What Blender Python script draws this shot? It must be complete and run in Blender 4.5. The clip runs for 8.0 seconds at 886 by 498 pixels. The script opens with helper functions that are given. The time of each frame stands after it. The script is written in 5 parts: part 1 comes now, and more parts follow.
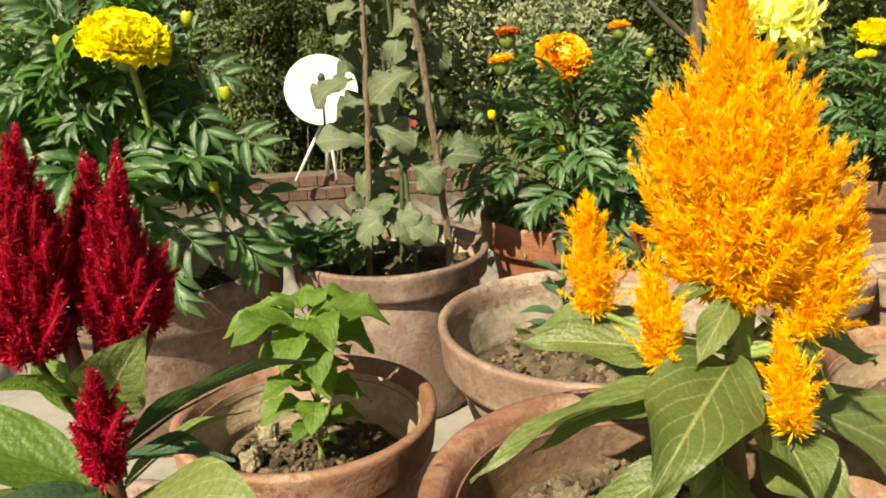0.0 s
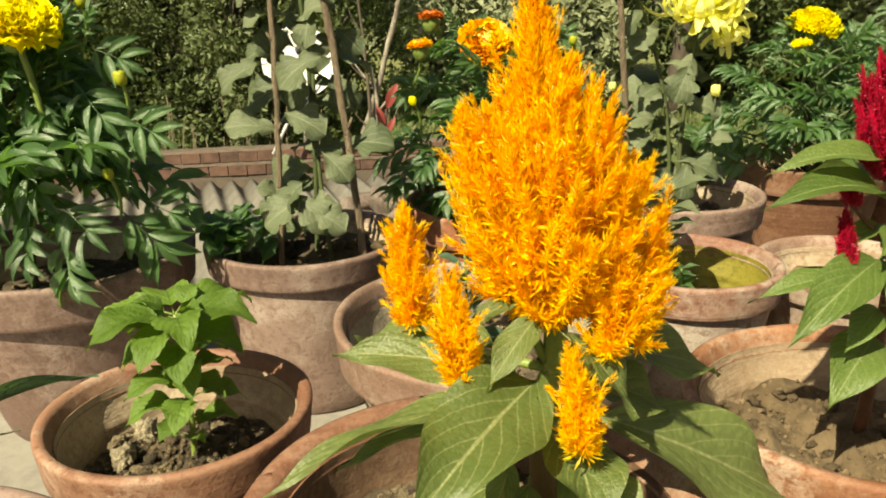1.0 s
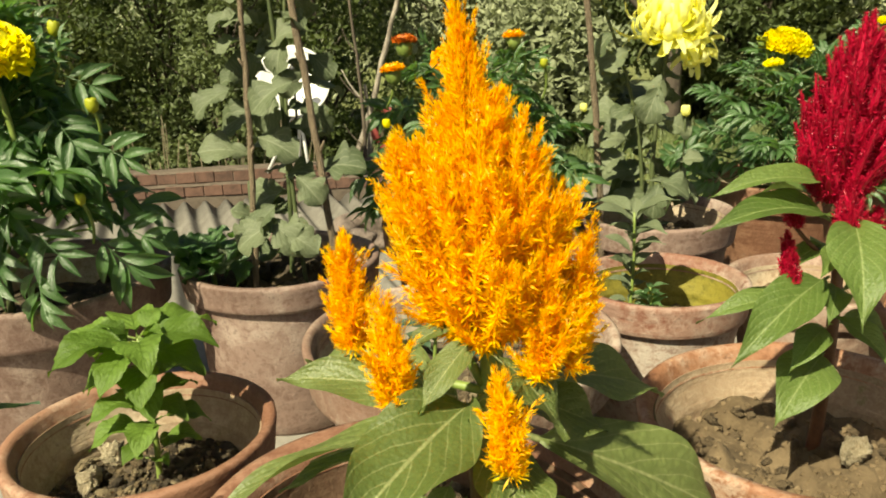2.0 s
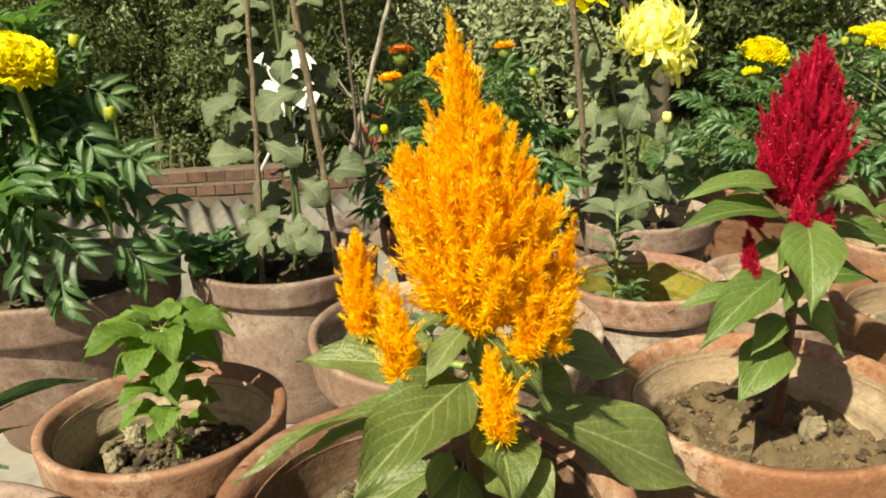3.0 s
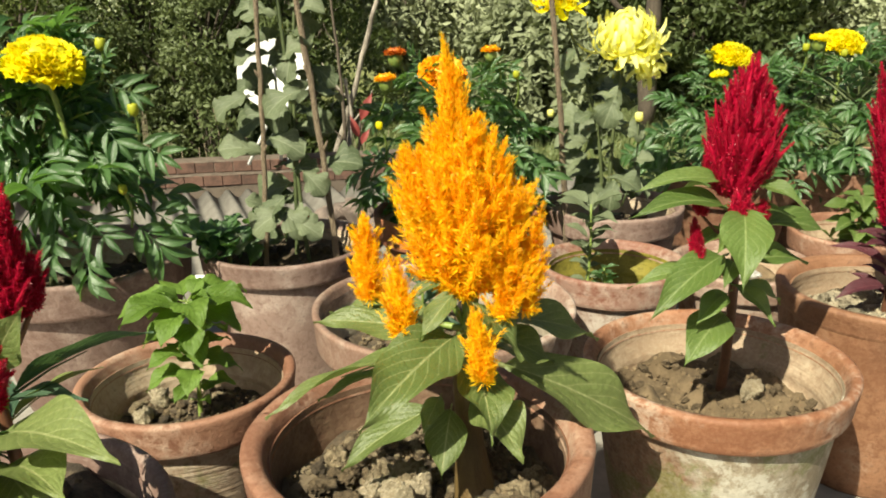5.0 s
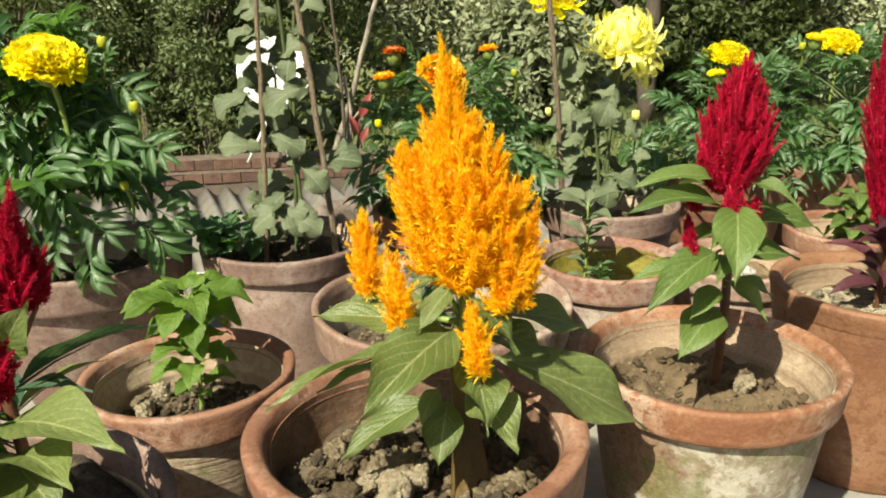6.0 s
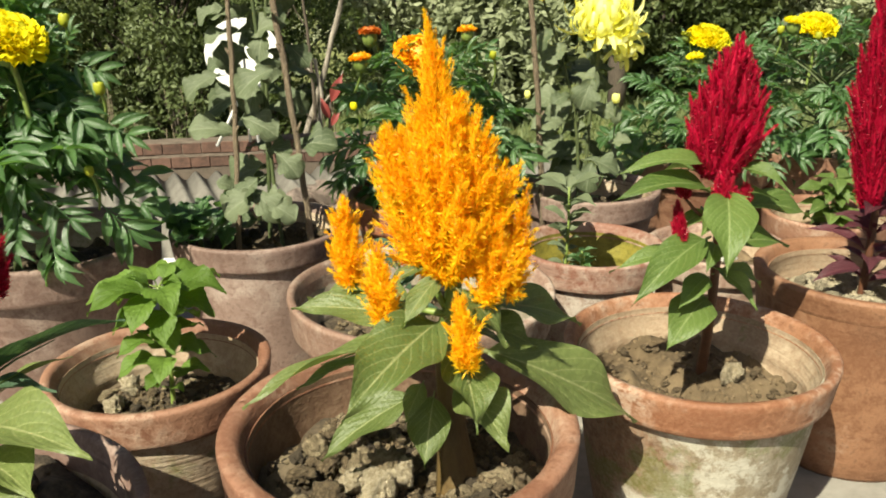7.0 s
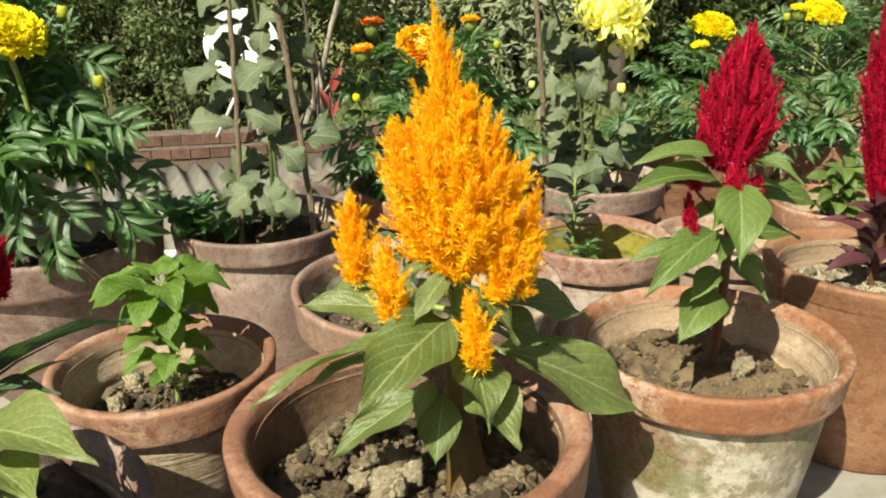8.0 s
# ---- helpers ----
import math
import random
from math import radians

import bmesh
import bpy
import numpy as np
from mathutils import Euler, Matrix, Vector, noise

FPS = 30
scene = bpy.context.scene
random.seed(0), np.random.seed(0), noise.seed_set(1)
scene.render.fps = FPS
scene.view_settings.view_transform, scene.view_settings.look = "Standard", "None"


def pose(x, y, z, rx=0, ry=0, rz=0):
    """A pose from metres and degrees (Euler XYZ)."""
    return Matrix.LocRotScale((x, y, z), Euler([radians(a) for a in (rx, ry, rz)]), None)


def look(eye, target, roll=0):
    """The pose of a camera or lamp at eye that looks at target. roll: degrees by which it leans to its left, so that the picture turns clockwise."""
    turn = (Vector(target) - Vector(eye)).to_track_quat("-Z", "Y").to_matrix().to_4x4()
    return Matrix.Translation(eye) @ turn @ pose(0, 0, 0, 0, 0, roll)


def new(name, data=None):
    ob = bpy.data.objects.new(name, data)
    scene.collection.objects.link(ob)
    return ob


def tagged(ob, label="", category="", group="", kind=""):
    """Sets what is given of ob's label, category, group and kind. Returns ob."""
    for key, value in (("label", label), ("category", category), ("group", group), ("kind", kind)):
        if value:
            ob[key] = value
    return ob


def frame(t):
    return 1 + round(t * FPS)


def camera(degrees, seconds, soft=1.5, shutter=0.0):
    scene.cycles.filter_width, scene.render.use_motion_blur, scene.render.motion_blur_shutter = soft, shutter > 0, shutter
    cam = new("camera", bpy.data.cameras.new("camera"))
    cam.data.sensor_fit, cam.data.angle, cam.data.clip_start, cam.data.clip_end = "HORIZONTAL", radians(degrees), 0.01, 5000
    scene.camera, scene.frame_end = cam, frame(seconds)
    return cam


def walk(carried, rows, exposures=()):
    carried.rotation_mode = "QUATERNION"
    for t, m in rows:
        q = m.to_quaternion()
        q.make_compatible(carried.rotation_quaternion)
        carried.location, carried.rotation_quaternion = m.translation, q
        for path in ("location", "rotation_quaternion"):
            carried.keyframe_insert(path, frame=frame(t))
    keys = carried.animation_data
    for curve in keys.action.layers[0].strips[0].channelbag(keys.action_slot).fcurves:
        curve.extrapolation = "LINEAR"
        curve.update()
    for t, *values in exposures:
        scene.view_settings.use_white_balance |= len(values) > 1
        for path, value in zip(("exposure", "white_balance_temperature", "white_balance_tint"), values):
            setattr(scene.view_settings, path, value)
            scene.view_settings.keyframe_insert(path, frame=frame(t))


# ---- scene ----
cam = camera(57.4, 8.0, 1.9)
PATH = [
    (0, (-0.1109, -0.4459, 0.5629), (-0.1776, 1.4730, 0.0033), -2.73),
    (0.5, (-0.0523, -0.4097, 0.5580), (-0.0839, 1.4990, -0.0384), -2.11),
    (1, (-0.0099, -0.4248, 0.5759), (-0.0422, 1.4756, -0.0466), -1.69),
    (1.5, (0.0141, -0.4189, 0.5837), (-0.0174, 1.4838, -0.0316), -1.69),
    (2, (0.0251, -0.4351, 0.5839), (0.0006, 1.4778, 0.0005), -2.11),
    (3.5, (0.0126, -0.5412, 0.6119), (0.0250, 1.3709, 0.0255), -1.63),
    (4, (0.0053, -0.5742, 0.6130), (0.0338, 1.3341, 0.0149), -1.38),
    (4.5, (0.0109, -0.5996, 0.6227), (0.0416, 1.3081, 0.0230), -1.28),
    (6, (0.0161, -0.6302, 0.6290), (0.0478, 1.2757, 0.0234), -1.17),
    (6.5, (0.0124, -0.6211, 0.6243), (0.0748, 1.2815, 0.0110), -1.00),
    (7, (0.0060, -0.5999, 0.6232), (0.1068, 1.2910, -0.0203), -0.69),
    (7.5, (0.0068, -0.5886, 0.6287), (0.1298, 1.2907, -0.0444), -0.71),
    (8, (0.0000, -0.5870, 0.6240), (0.0987, 1.2957, -0.0435), -1.06),
]
LIGHTNESS = ((0.0, 0.94, 7200, 3), (0.5, 0.90, 7500, 1), (1.5, 0.88, 7300, 0), (2.0, 0.86, 7200, -1), (3.5, 0.90, 6900, 0), (4.5, 0.94, 6600, 2), (6.0, 0.93, 6450, 3), (8.0, 0.93, 6400, 2))
walk(cam, [(t, look(eye, aim, roll)) for t, eye, aim, roll in PATH], LIGHTNESS)

# ---- world and sun ----
SUN_DIR = Vector((0.375, 0.555, -0.743)).normalized()      # the way the sunlight goes
world = bpy.data.worlds.new("sky")
scene.world = world
world.use_nodes = True
wn = world.node_tree
sky = wn.nodes.new("ShaderNodeTexSky")
sky.sky_type = "NISHITA"
sky.sun_disc = False
sky.dust_density, sky.air_density = 4.0, 0.8
sky.sun_elevation = math.asin(-SUN_DIR.z)
sky.sun_rotation = math.atan2(-SUN_DIR.x, -SUN_DIR.y)
wn.links.new(sky.outputs[0], wn.nodes["Background"].inputs[0])
wn.nodes["Background"].inputs[1].default_value = 0.034
sun = new("sun", bpy.data.lights.new("sun", "SUN"))
sun.data.energy, sun.data.angle, sun.data.color = 5.0, radians(0.6), (1.0, 0.91, 0.72)
sun.matrix_world = look((0, 0, 8), Vector((0, 0, 8)) + SUN_DIR)


# ---- materials ----
class Mat:
    """A node material: add() makes a node, with inputs given by name or index as values or sockets."""

    def __init__(self, name):
        self.m = bpy.data.materials.new(name)
        self.m.use_nodes = True
        self.t = self.m.node_tree
        self.bsdf = self.t.nodes["Principled BSDF"]
        self.out = self.t.nodes["Material Output"]

    def put(self, socket, v):
        if isinstance(v, bpy.types.NodeSocket):
            self.t.links.new(v, socket)
        else:
            socket.default_value = (*v, 1) if isinstance(v, tuple) and len(v) == 3 and socket.type == "RGBA" else v

    def add(self, kind, ins=(), operation="", data_type="", blend_type="", interpolation_type=""):
        n = self.t.nodes.new("ShaderNode" + kind)
        if operation:
            n.operation = operation
        if data_type:
            n.data_type = data_type
        if blend_type:
            n.blend_type = blend_type
        if interpolation_type:
            n.interpolation_type = interpolation_type
        for k, v in dict(ins).items():
            self.put(n.inputs[k], v)
        return n

    def coord(self, sx=1, sy=1, sz=1, shift=True, kind="Object"):
        c = self.add("TexCoord").outputs[kind]
        if shift:
            r = self.add("ObjectInfo").outputs["Random"]
            r = self.add("Math", {0: r, 1: 37.0}, operation="MULTIPLY").outputs[0]
            c = self.add("VectorMath", {0: c, 1: r}).outputs[0]
        return self.add("Mapping", {0: c, 3: (sx, sy, sz)}).outputs[0]

    def noise(self, co, scale, detail=4, rough=0.6):
        return self.add("TexNoise", {"Vector": co, "Scale": scale, "Detail": detail, "Roughness": rough}).outputs[0]

    def ramp(self, f, a, b):
        return self.add("MapRange", {0: f, 1: a, 2: b}, interpolation_type="SMOOTHSTEP").outputs[0]

    def mix(self, f, a, b, blend="MIX"):
        n = self.add("Mix", data_type="RGBA", blend_type=blend)
        for i, v in ((0, f), (6, a), (7, b)):
            self.put(n.inputs[i], v)
        return n.outputs[2]

    def math(self, op, a, b=0.0):
        return self.add("Math", {0: a, 1: b}, operation=op).outputs[0]

    def bump(self, h, strength=0.4, dist=0.003, under=None):
        ins = {"Height": h, "Strength": strength, "Distance": dist}
        if under is not None:
            ins["Normal"] = under
        return self.add("Bump", ins).outputs[0]

    def set(self, **kw):
        for k, v in kw.items():
            self.put(self.bsdf.inputs[k.replace("_", " ")], v)
        return self.m


def terracotta(name, dark, light, bloom, moss=0.0, crust=(0.40, 0.325, 0.255), ridge=0.30, sided=None):
    """Weathered clay: mottled colour, faint throwing rings, pale lime bloom, dark pits, and moss where it is damp."""
    m = Mat(name)
    co, st = m.coord(), m.coord(0.3, 0.3, 9)
    rings = m.noise(st, 11, 5)
    broad = m.noise(co, 4.5, 6, 0.62)
    blot = m.noise(co, 13, 8, 0.72)
    fine = m.noise(co, 240, 3, 0.7)
    grit = m.noise(co, 75, 5, 0.75)
    f = m.math("ADD", m.math("MULTIPLY", rings, 0.08), m.math("ADD", m.math("MULTIPLY", broad, 0.50), m.math("MULTIPLY", grit, 0.42)))
    col = m.mix(m.ramp(f, 0.45, 0.55), dark, light)
    pale = m.ramp(m.math("ADD", m.math("MULTIPLY", blot, 0.6), m.math("MULTIPLY", broad, 0.4)), 0.55 - bloom * 0.13, 0.70 - bloom * 0.13)
    pale = m.math("MULTIPLY", pale, m.ramp(grit, 0.36, 0.56))
    stain = m.ramp(m.noise(co, 5, 6, 0.65), 0.50, 0.68)
    col = m.mix(m.math("MULTIPLY", stain, 0.45), col, tuple(c * 0.55 for c in dark))
    col = m.mix(m.math("MULTIPLY", pale, 0.85), col, crust)
    if moss:
        f = m.ramp(m.noise(co, 16, 8, 0.75), 0.47, 0.55)
        if sided:
            # lime crust on one weather side of the wall only
            own = m.add("SeparateXYZ", {0: m.coord(shift=False)})
            edge = m.math("ADD", m.math("SUBTRACT", m.math("MULTIPLY", own.outputs[0], 0.695), m.math("MULTIPLY", own.outputs[1], 0.719)), m.math("MULTIPLY", m.math("SUBTRACT", broad, 0.5), 0.35))
            col = m.mix(m.math("MULTIPLY", m.math("SUBTRACT", 1.0, m.ramp(edge, sided - 0.02, sided + 0.03)), 0.85), col, m.mix(m.ramp(grit, 0.4, 0.6), (0.15, 0.07, 0.038), (0.25, 0.14, 0.085)))
            f = m.math("MULTIPLY", f, m.ramp(edge, sided - 0.02, sided + 0.03))
        col = m.mix(m.math("MULTIPLY", f, moss), col, tuple(c * 1.15 for c in crust))
        f = m.ramp(m.noise(co, 11, 8, 0.74), 0.60 - moss * 0.105, 0.68 - moss * 0.105)
        col = m.mix(m.math("MULTIPLY", f, 0.62), col, (0.115, 0.135, 0.028))
    spots = m.ramp(grit, 0.56, 0.66)
    col = m.mix(m.math("MULTIPLY", spots, 0.5), col, tuple(c * 0.5 for c in dark))
    col = m.mix(m.math("MULTIPLY", m.ramp(fine, 0.40, 0.66), 0.30), col, tuple(c * k for c, k in zip(light, (1.06, 1.14, 1.20))))
    n = m.bump(rings, ridge, 0.005)
    n = m.bump(grit, 0.35, 0.004, n)
    n = m.bump(fine, 0.55, 0.0010, n)
    return m.set(Base_Color=col, Roughness=m.add("MapRange", {0: blot, 3: 0.48, 4: 0.88}).outputs[0], Normal=n)


def leafy(name, dark, light, vein, glow, gloss=0.42, laterals=9.0, slant=2.2, through_light=0.3, red=None, shine=0.4, wide=0.93):
    """A leaf with a midrib and side veins along its own length, and light shining through it."""
    m = Mat(name)
    uv = m.add("SeparateXYZ", {0: m.add("TexCoord").outputs["UV"]})
    u, v = uv.outputs[0], uv.outputs[1]
    side = m.math("ABSOLUTE", m.math("SUBTRACT", v, 0.5))
    co = m.coord()
    blot = m.noise(co, 9, 6, 0.7)
    rnd = m.add("ObjectInfo").outputs["Random"]
    isl = m.add("NewGeometry").outputs["Random Per Island"]
    vary = m.math("ADD", m.math("MULTIPLY", rnd, 0.45), m.math("ADD", m.math("MULTIPLY", isl, 0.25), m.math("MULTIPLY", blot, 0.35)))
    col = m.mix(m.ramp(vary, 0.2, 0.75), dark, light)
    bent = m.math("ADD", m.math("MULTIPLY", side, slant / laterals * 2), m.math("MULTIPLY", m.math("MULTIPLY", side, side), 0.35))
    warp = m.math("MULTIPLY", m.math("SUBTRACT", m.noise(co, 7, 4), 0.5), 0.07)
    wave = m.math("SINE", m.math("MULTIPLY", m.math("ADD", m.math("SUBTRACT", u, bent), warp), laterals * 6.283))
    lat = m.ramp(wave, wide, 1.0)
    mid = m.math("SUBTRACT", 1.0, m.ramp(side, 0.008, 0.028))
    lines = m.math("MAXIMUM", mid, m.math("MULTIPLY", lat, 0.62))
    col = m.mix(m.math("MULTIPLY", lines, 0.72), col, vein)
    if red:
        col = m.mix(m.ramp(blot, 0.5, 0.8), col, red)
    net = m.add("TexVoronoi", {"Vector": co, "Scale": 46.0}).outputs["Distance"]
    col = m.mix(m.math("MULTIPLY", m.ramp(net, 0.15, 0.7), 0.30), col, tuple(c * 0.62 for c in dark))
    relief = m.math("ADD", m.math("MULTIPLY", wave, -0.35), m.math("MULTIPLY", mid, -0.8))
    n = m.bump(relief, 0.20, 0.0014)
    n = m.bump(net, 0.35, 0.0010, n)
    n = m.bump(m.noise(co, 24, 5, 0.7), 0.45, 0.0016, n)
    m.set(Base_Color=col, Roughness=m.add("MapRange", {0: blot, 3: gloss - 0.07, 4: gloss + 0.16}).outputs[0], Normal=n)
    m.bsdf.inputs["Specular IOR Level"].default_value = shine
    tr = m.add("BsdfTranslucent", {"Color": m.mix(0.35, glow, col), "Normal": n})
    ms = m.add("MixShader", {0: through_light, 1: m.bsdf.outputs[0], 2: tr.outputs[0]})
    m.t.links.new(ms.outputs[0], m.out.inputs[0])
    return m.m


def petals(name, deep, bright, glow, through_light=0.35, rough=0.55, scale=40):
    m = Mat(name)
    isl = m.add("NewGeometry").outputs["Random Per Island"]
    n1 = m.noise(m.coord(), scale, 4)
    f = m.math("ADD", m.math("MULTIPLY", isl, 0.6), m.math("MULTIPLY", n1, 0.5))
    col = m.mix(m.ramp(f, 0.15, 0.9), deep, bright)
    m.set(Base_Color=col, Roughness=rough)
    tr = m.add("BsdfTranslucent", {"Color": m.mix(0.5, glow, col)})
    ms = m.add("MixShader", {0: through_light, 1: m.bsdf.outputs[0], 2: tr.outputs[0]})
    m.t.links.new(ms.outputs[0], m.out.inputs[0])
    return m.m


def earth(name, dark, light, scale=30):
    m = Mat(name)
    co = m.coord()
    a, b = m.noise(co, scale, 7, 0.7), m.noise(co, scale * 9, 4, 0.7)
    col = m.mix(m.ramp(a, 0.36, 0.64), dark, light)
    col = m.mix(m.ramp(b, 0.55, 0.8), col, tuple(min(1, c * 1.35) for c in light))
    col = m.mix(m.math("MULTIPLY", m.add("ObjectInfo").outputs["Random"], 0.55), col, tuple(c * 0.8 for c in dark))
    n = m.bump(a, 0.7, 0.01 if scale > 12 else 0.12)
    return m.set(Base_Color=col, Roughness=0.95, Normal=m.bump(b, 0.6, 0.002 if scale > 12 else 0.03, n))


def plain(name, dark, light, scale=20, rough=0.6, bump=0.2, stretch=(1, 1, 1), metal=0.0, dist=0.004):
    m = Mat(name)
    co = m.coord(*stretch)
    a, b = m.noise(co, scale, 6, 0.65), m.noise(co, scale * 8, 3)
    isl = m.add("NewGeometry").outputs["Random Per Island"]
    f = m.math("ADD", m.math("MULTIPLY", a, 0.7), m.math("ADD", m.math("MULTIPLY", b, 0.2), m.math("MULTIPLY", m.math("ADD", isl, m.add("ObjectInfo").outputs["Random"]), 0.13)))
    col = m.mix(m.ramp(f, 0.35, 0.8), dark, light)
    n = m.bump(a, bump, dist)
    return m.set(Base_Color=col, Roughness=rough, Metallic=metal, Normal=m.bump(b, bump, dist * 0.3, n))


CLAY = terracotta("weathered_clay", (0.135, 0.057, 0.031), (0.235, 0.118, 0.070), 0.36)
CLAY_PINK = terracotta("dusty_pink_clay", (0.152, 0.090, 0.071), (0.245, 0.165, 0.136), 0.46, 0.0, (0.40, 0.32, 0.275), 0.15)
CLAY_RIM = terracotta("worn_clay_rim", (0.175, 0.075, 0.043), (0.275, 0.140, 0.088), 0.48, 0.0, (0.46, 0.335, 0.255), 0.15)
CLAY_RIDGED = terracotta("pale_ridged_clay", (0.20, 0.125, 0.080), (0.33, 0.225, 0.150), 0.55, 0.12, (0.45, 0.37, 0.28), 1.0)
LINING_BROWN = terracotta("brown_pot_lining", (0.12, 0.066, 0.040), (0.20, 0.125, 0.080), 0.12, 0.0, (0.30, 0.24, 0.17), 0.2)
CLAY_RED = terracotta("fresh_red_clay", (0.165, 0.070, 0.033), (0.255, 0.125, 0.066), 0.10, ridge=0.12)
CLAY_MOSS = terracotta("mossy_white_crusted_clay", (0.20, 0.155, 0.10), (0.32, 0.265, 0.19), 0.60, 0.85, (0.45, 0.425, 0.36), 0.12, sided=-0.060)
CLAY_RIM_PALE = terracotta("limy_clay_rim", (0.200, 0.080, 0.038), (0.310, 0.150, 0.082), 0.62, 0.0, (0.52, 0.44, 0.36), 0.15)
CLAY_BRIGHT = terracotta("bright_orange_clay", (0.235, 0.080, 0.036), (0.335, 0.130, 0.066), 0.12)
CLAY_ALGAE = terracotta("chalky_clay_with_algae", (0.19, 0.078, 0.05), (0.30, 0.18, 0.135), 0.60, 0.20, (0.48, 0.41, 0.345))
CLAY_CHALK = terracotta("chalky_dusty_clay", (0.215, 0.125, 0.090), (0.33, 0.225, 0.175), 0.75, 0.0, (0.47, 0.39, 0.325), 0.15)
CLAY_LIME = terracotta("lime_crusted_clay", (0.26, 0.17, 0.135), (0.38, 0.29, 0.24), 1.05, 0.0, (0.52, 0.46, 0.40), 0.15)
LINING = terracotta("pale_pot_lining", (0.29, 0.200, 0.130), (0.43, 0.325, 0.225), 0.5, 0.05, (0.52, 0.44, 0.33), 0.4)
LINING_GREY = terracotta("grey_pot_lining", (0.18, 0.145, 0.105), (0.30, 0.25, 0.185), 0.45, 0.35, (0.42, 0.38, 0.30), 0.15)
LINING_ALGAE = terracotta("green_pot_lining", (0.120, 0.105, 0.012), (0.220, 0.185, 0.026), -0.4, 0.0, (0.34, 0.27, 0.19), 0.2)
SOIL_DARK = earth("dark_crumbly_soil", (0.035, 0.024, 0.015), (0.16, 0.12, 0.075))
SOIL_MUD = earth("dried_mud_soil", (0.100, 0.068, 0.036), (0.230, 0.165, 0.096), 18)
CLOD = earth("pale_dry_clod", (0.24, 0.18, 0.105), (0.50, 0.40, 0.255), 4)
CLOD_GREY = earth("grey_brown_clod", (0.085, 0.058, 0.031), (0.27, 0.198, 0.115), 4)
LUMP_PALE = earth("chalky_dry_lump", (0.42, 0.33, 0.21), (0.76, 0.66, 0.48), 4)
STONE_PALE = earth("pale_stone_chips", (0.27, 0.22, 0.145), (0.48, 0.42, 0.30), 5)
ALGAE = earth("green_algae_soil", (0.10, 0.10, 0.012), (0.21, 0.18, 0.04), 25)
LEAF_CEL = leafy("celosia_leaf", (0.098, 0.138, 0.034), (0.195, 0.238, 0.078), (0.42, 0.44, 0.20), (0.25, 0.37, 0.05), 0.40, 7, 2.6, shine=0.6)
LEAF_RED = leafy("red_celosia_leaf", (0.075, 0.125, 0.026), (0.150, 0.218, 0.055), (0.32, 0.38, 0.15), (0.28, 0.44, 0.06), 0.42, 8, 2.6, shine=0.55)
LEAF_BLUE = leafy("blue_green_leaf", (0.045, 0.090, 0.055), (0.080, 0.140, 0.080), (0.12, 0.18, 0.09), (0.15, 0.28, 0.06), 0.45, 7, 2.6)
# wide dark side veins: crease shade of the quilted blade painted in with the venation
LEAF_SPROUT = leafy("sprout_leaf", (0.085, 0.150, 0.020), (0.185, 0.295, 0.055), (0.050, 0.098, 0.010), (0.32, 0.55, 0.05), 0.42, 6, 2.4, 0.34, wide=0.35)
LEAF_MARI = leafy("marigold_leaf", (0.036, 0.092, 0.026), (0.092, 0.185, 0.060), (0.24, 0.34, 0.18), (0.24, 0.48, 0.06), 0.31, 6, 2.0, 0.38, shine=1.0)
LEAF_MUM = leafy("chrysanthemum_leaf", (0.080, 0.108, 0.052), (0.175, 0.205, 0.118), (0.28, 0.31, 0.20), (0.16, 0.24, 0.06), 0.52, 4, 2.8, 0.22, wide=0.80)
LEAF_PURPLE = leafy("purple_leaf", (0.06, 0.018, 0.025), (0.11, 0.035, 0.045), (0.20, 0.07, 0.08), (0.25, 0.04, 0.05), 0.45, 7, 2.4, 0.2)
LEAF_FAR = leafy("tree_leaf", (0.038, 0.058, 0.014), (0.135, 0.165, 0.042), (0.10, 0.14, 0.05), (0.20, 0.28, 0.05), 0.5, 5, 2.0, 0.25)
# distance haze painted into the leaf colour: paler and greyer than near leaves
LEAF_HAZE = leafy("haze_tinted_leaf", (0.24, 0.27, 0.155), (0.42, 0.45, 0.28), (0.2, 0.23, 0.12), (0.30, 0.34, 0.12), 0.6, 5, 2.0, 0.25)
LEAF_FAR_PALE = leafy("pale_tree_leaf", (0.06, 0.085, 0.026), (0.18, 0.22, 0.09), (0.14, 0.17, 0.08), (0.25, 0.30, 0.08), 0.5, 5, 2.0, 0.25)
ORANGE = petals("orange_plume", (0.93, 0.395, 0.002), (0.99, 0.77, 0.020), (1.0, 0.71, 0.010), 0.48, 0.42)
RED = petals("crimson_plume", (0.28, 0.0015, 0.020), (0.58, 0.007, 0.054), (0.58, 0.007, 0.055), 0.30, 0.34)
YELLOW = petals("yellow_petals", (1.0, 0.79, 0.008), (1.0, 0.95, 0.03), (1.0, 0.92, 0.02), 0.50, 0.5)
LEMON = petals("lemon_petals", (1.0, 0.95, 0.16), (1.0, 1.0, 0.50), (1.0, 1.0, 0.40), 0.46, 0.45)
TANGERINE = petals("tangerine_petals", (0.92, 0.27, 0.003), (1.0, 0.62, 0.012), (1.0, 0.55, 0.01), 0.36, 0.5)
RUST = petals("rust_petals", (0.30, 0.05, 0.005), (0.62, 0.16, 0.01), (0.7, 0.18, 0.01), 0.2, 0.55)
STEM = plain("green_stem", (0.11, 0.16, 0.03), (0.22, 0.29, 0.07), 60, 0.5)
STEM_RED = plain("red_brown_stem", (0.065, 0.026, 0.014), (0.15, 0.062, 0.03), 60, 0.5)
STEM_BASE = plain("woody_olive_stem", (0.070, 0.040, 0.014), (0.150, 0.098, 0.034), 40, 0.6, 0.5, (2, 2, 0.4))
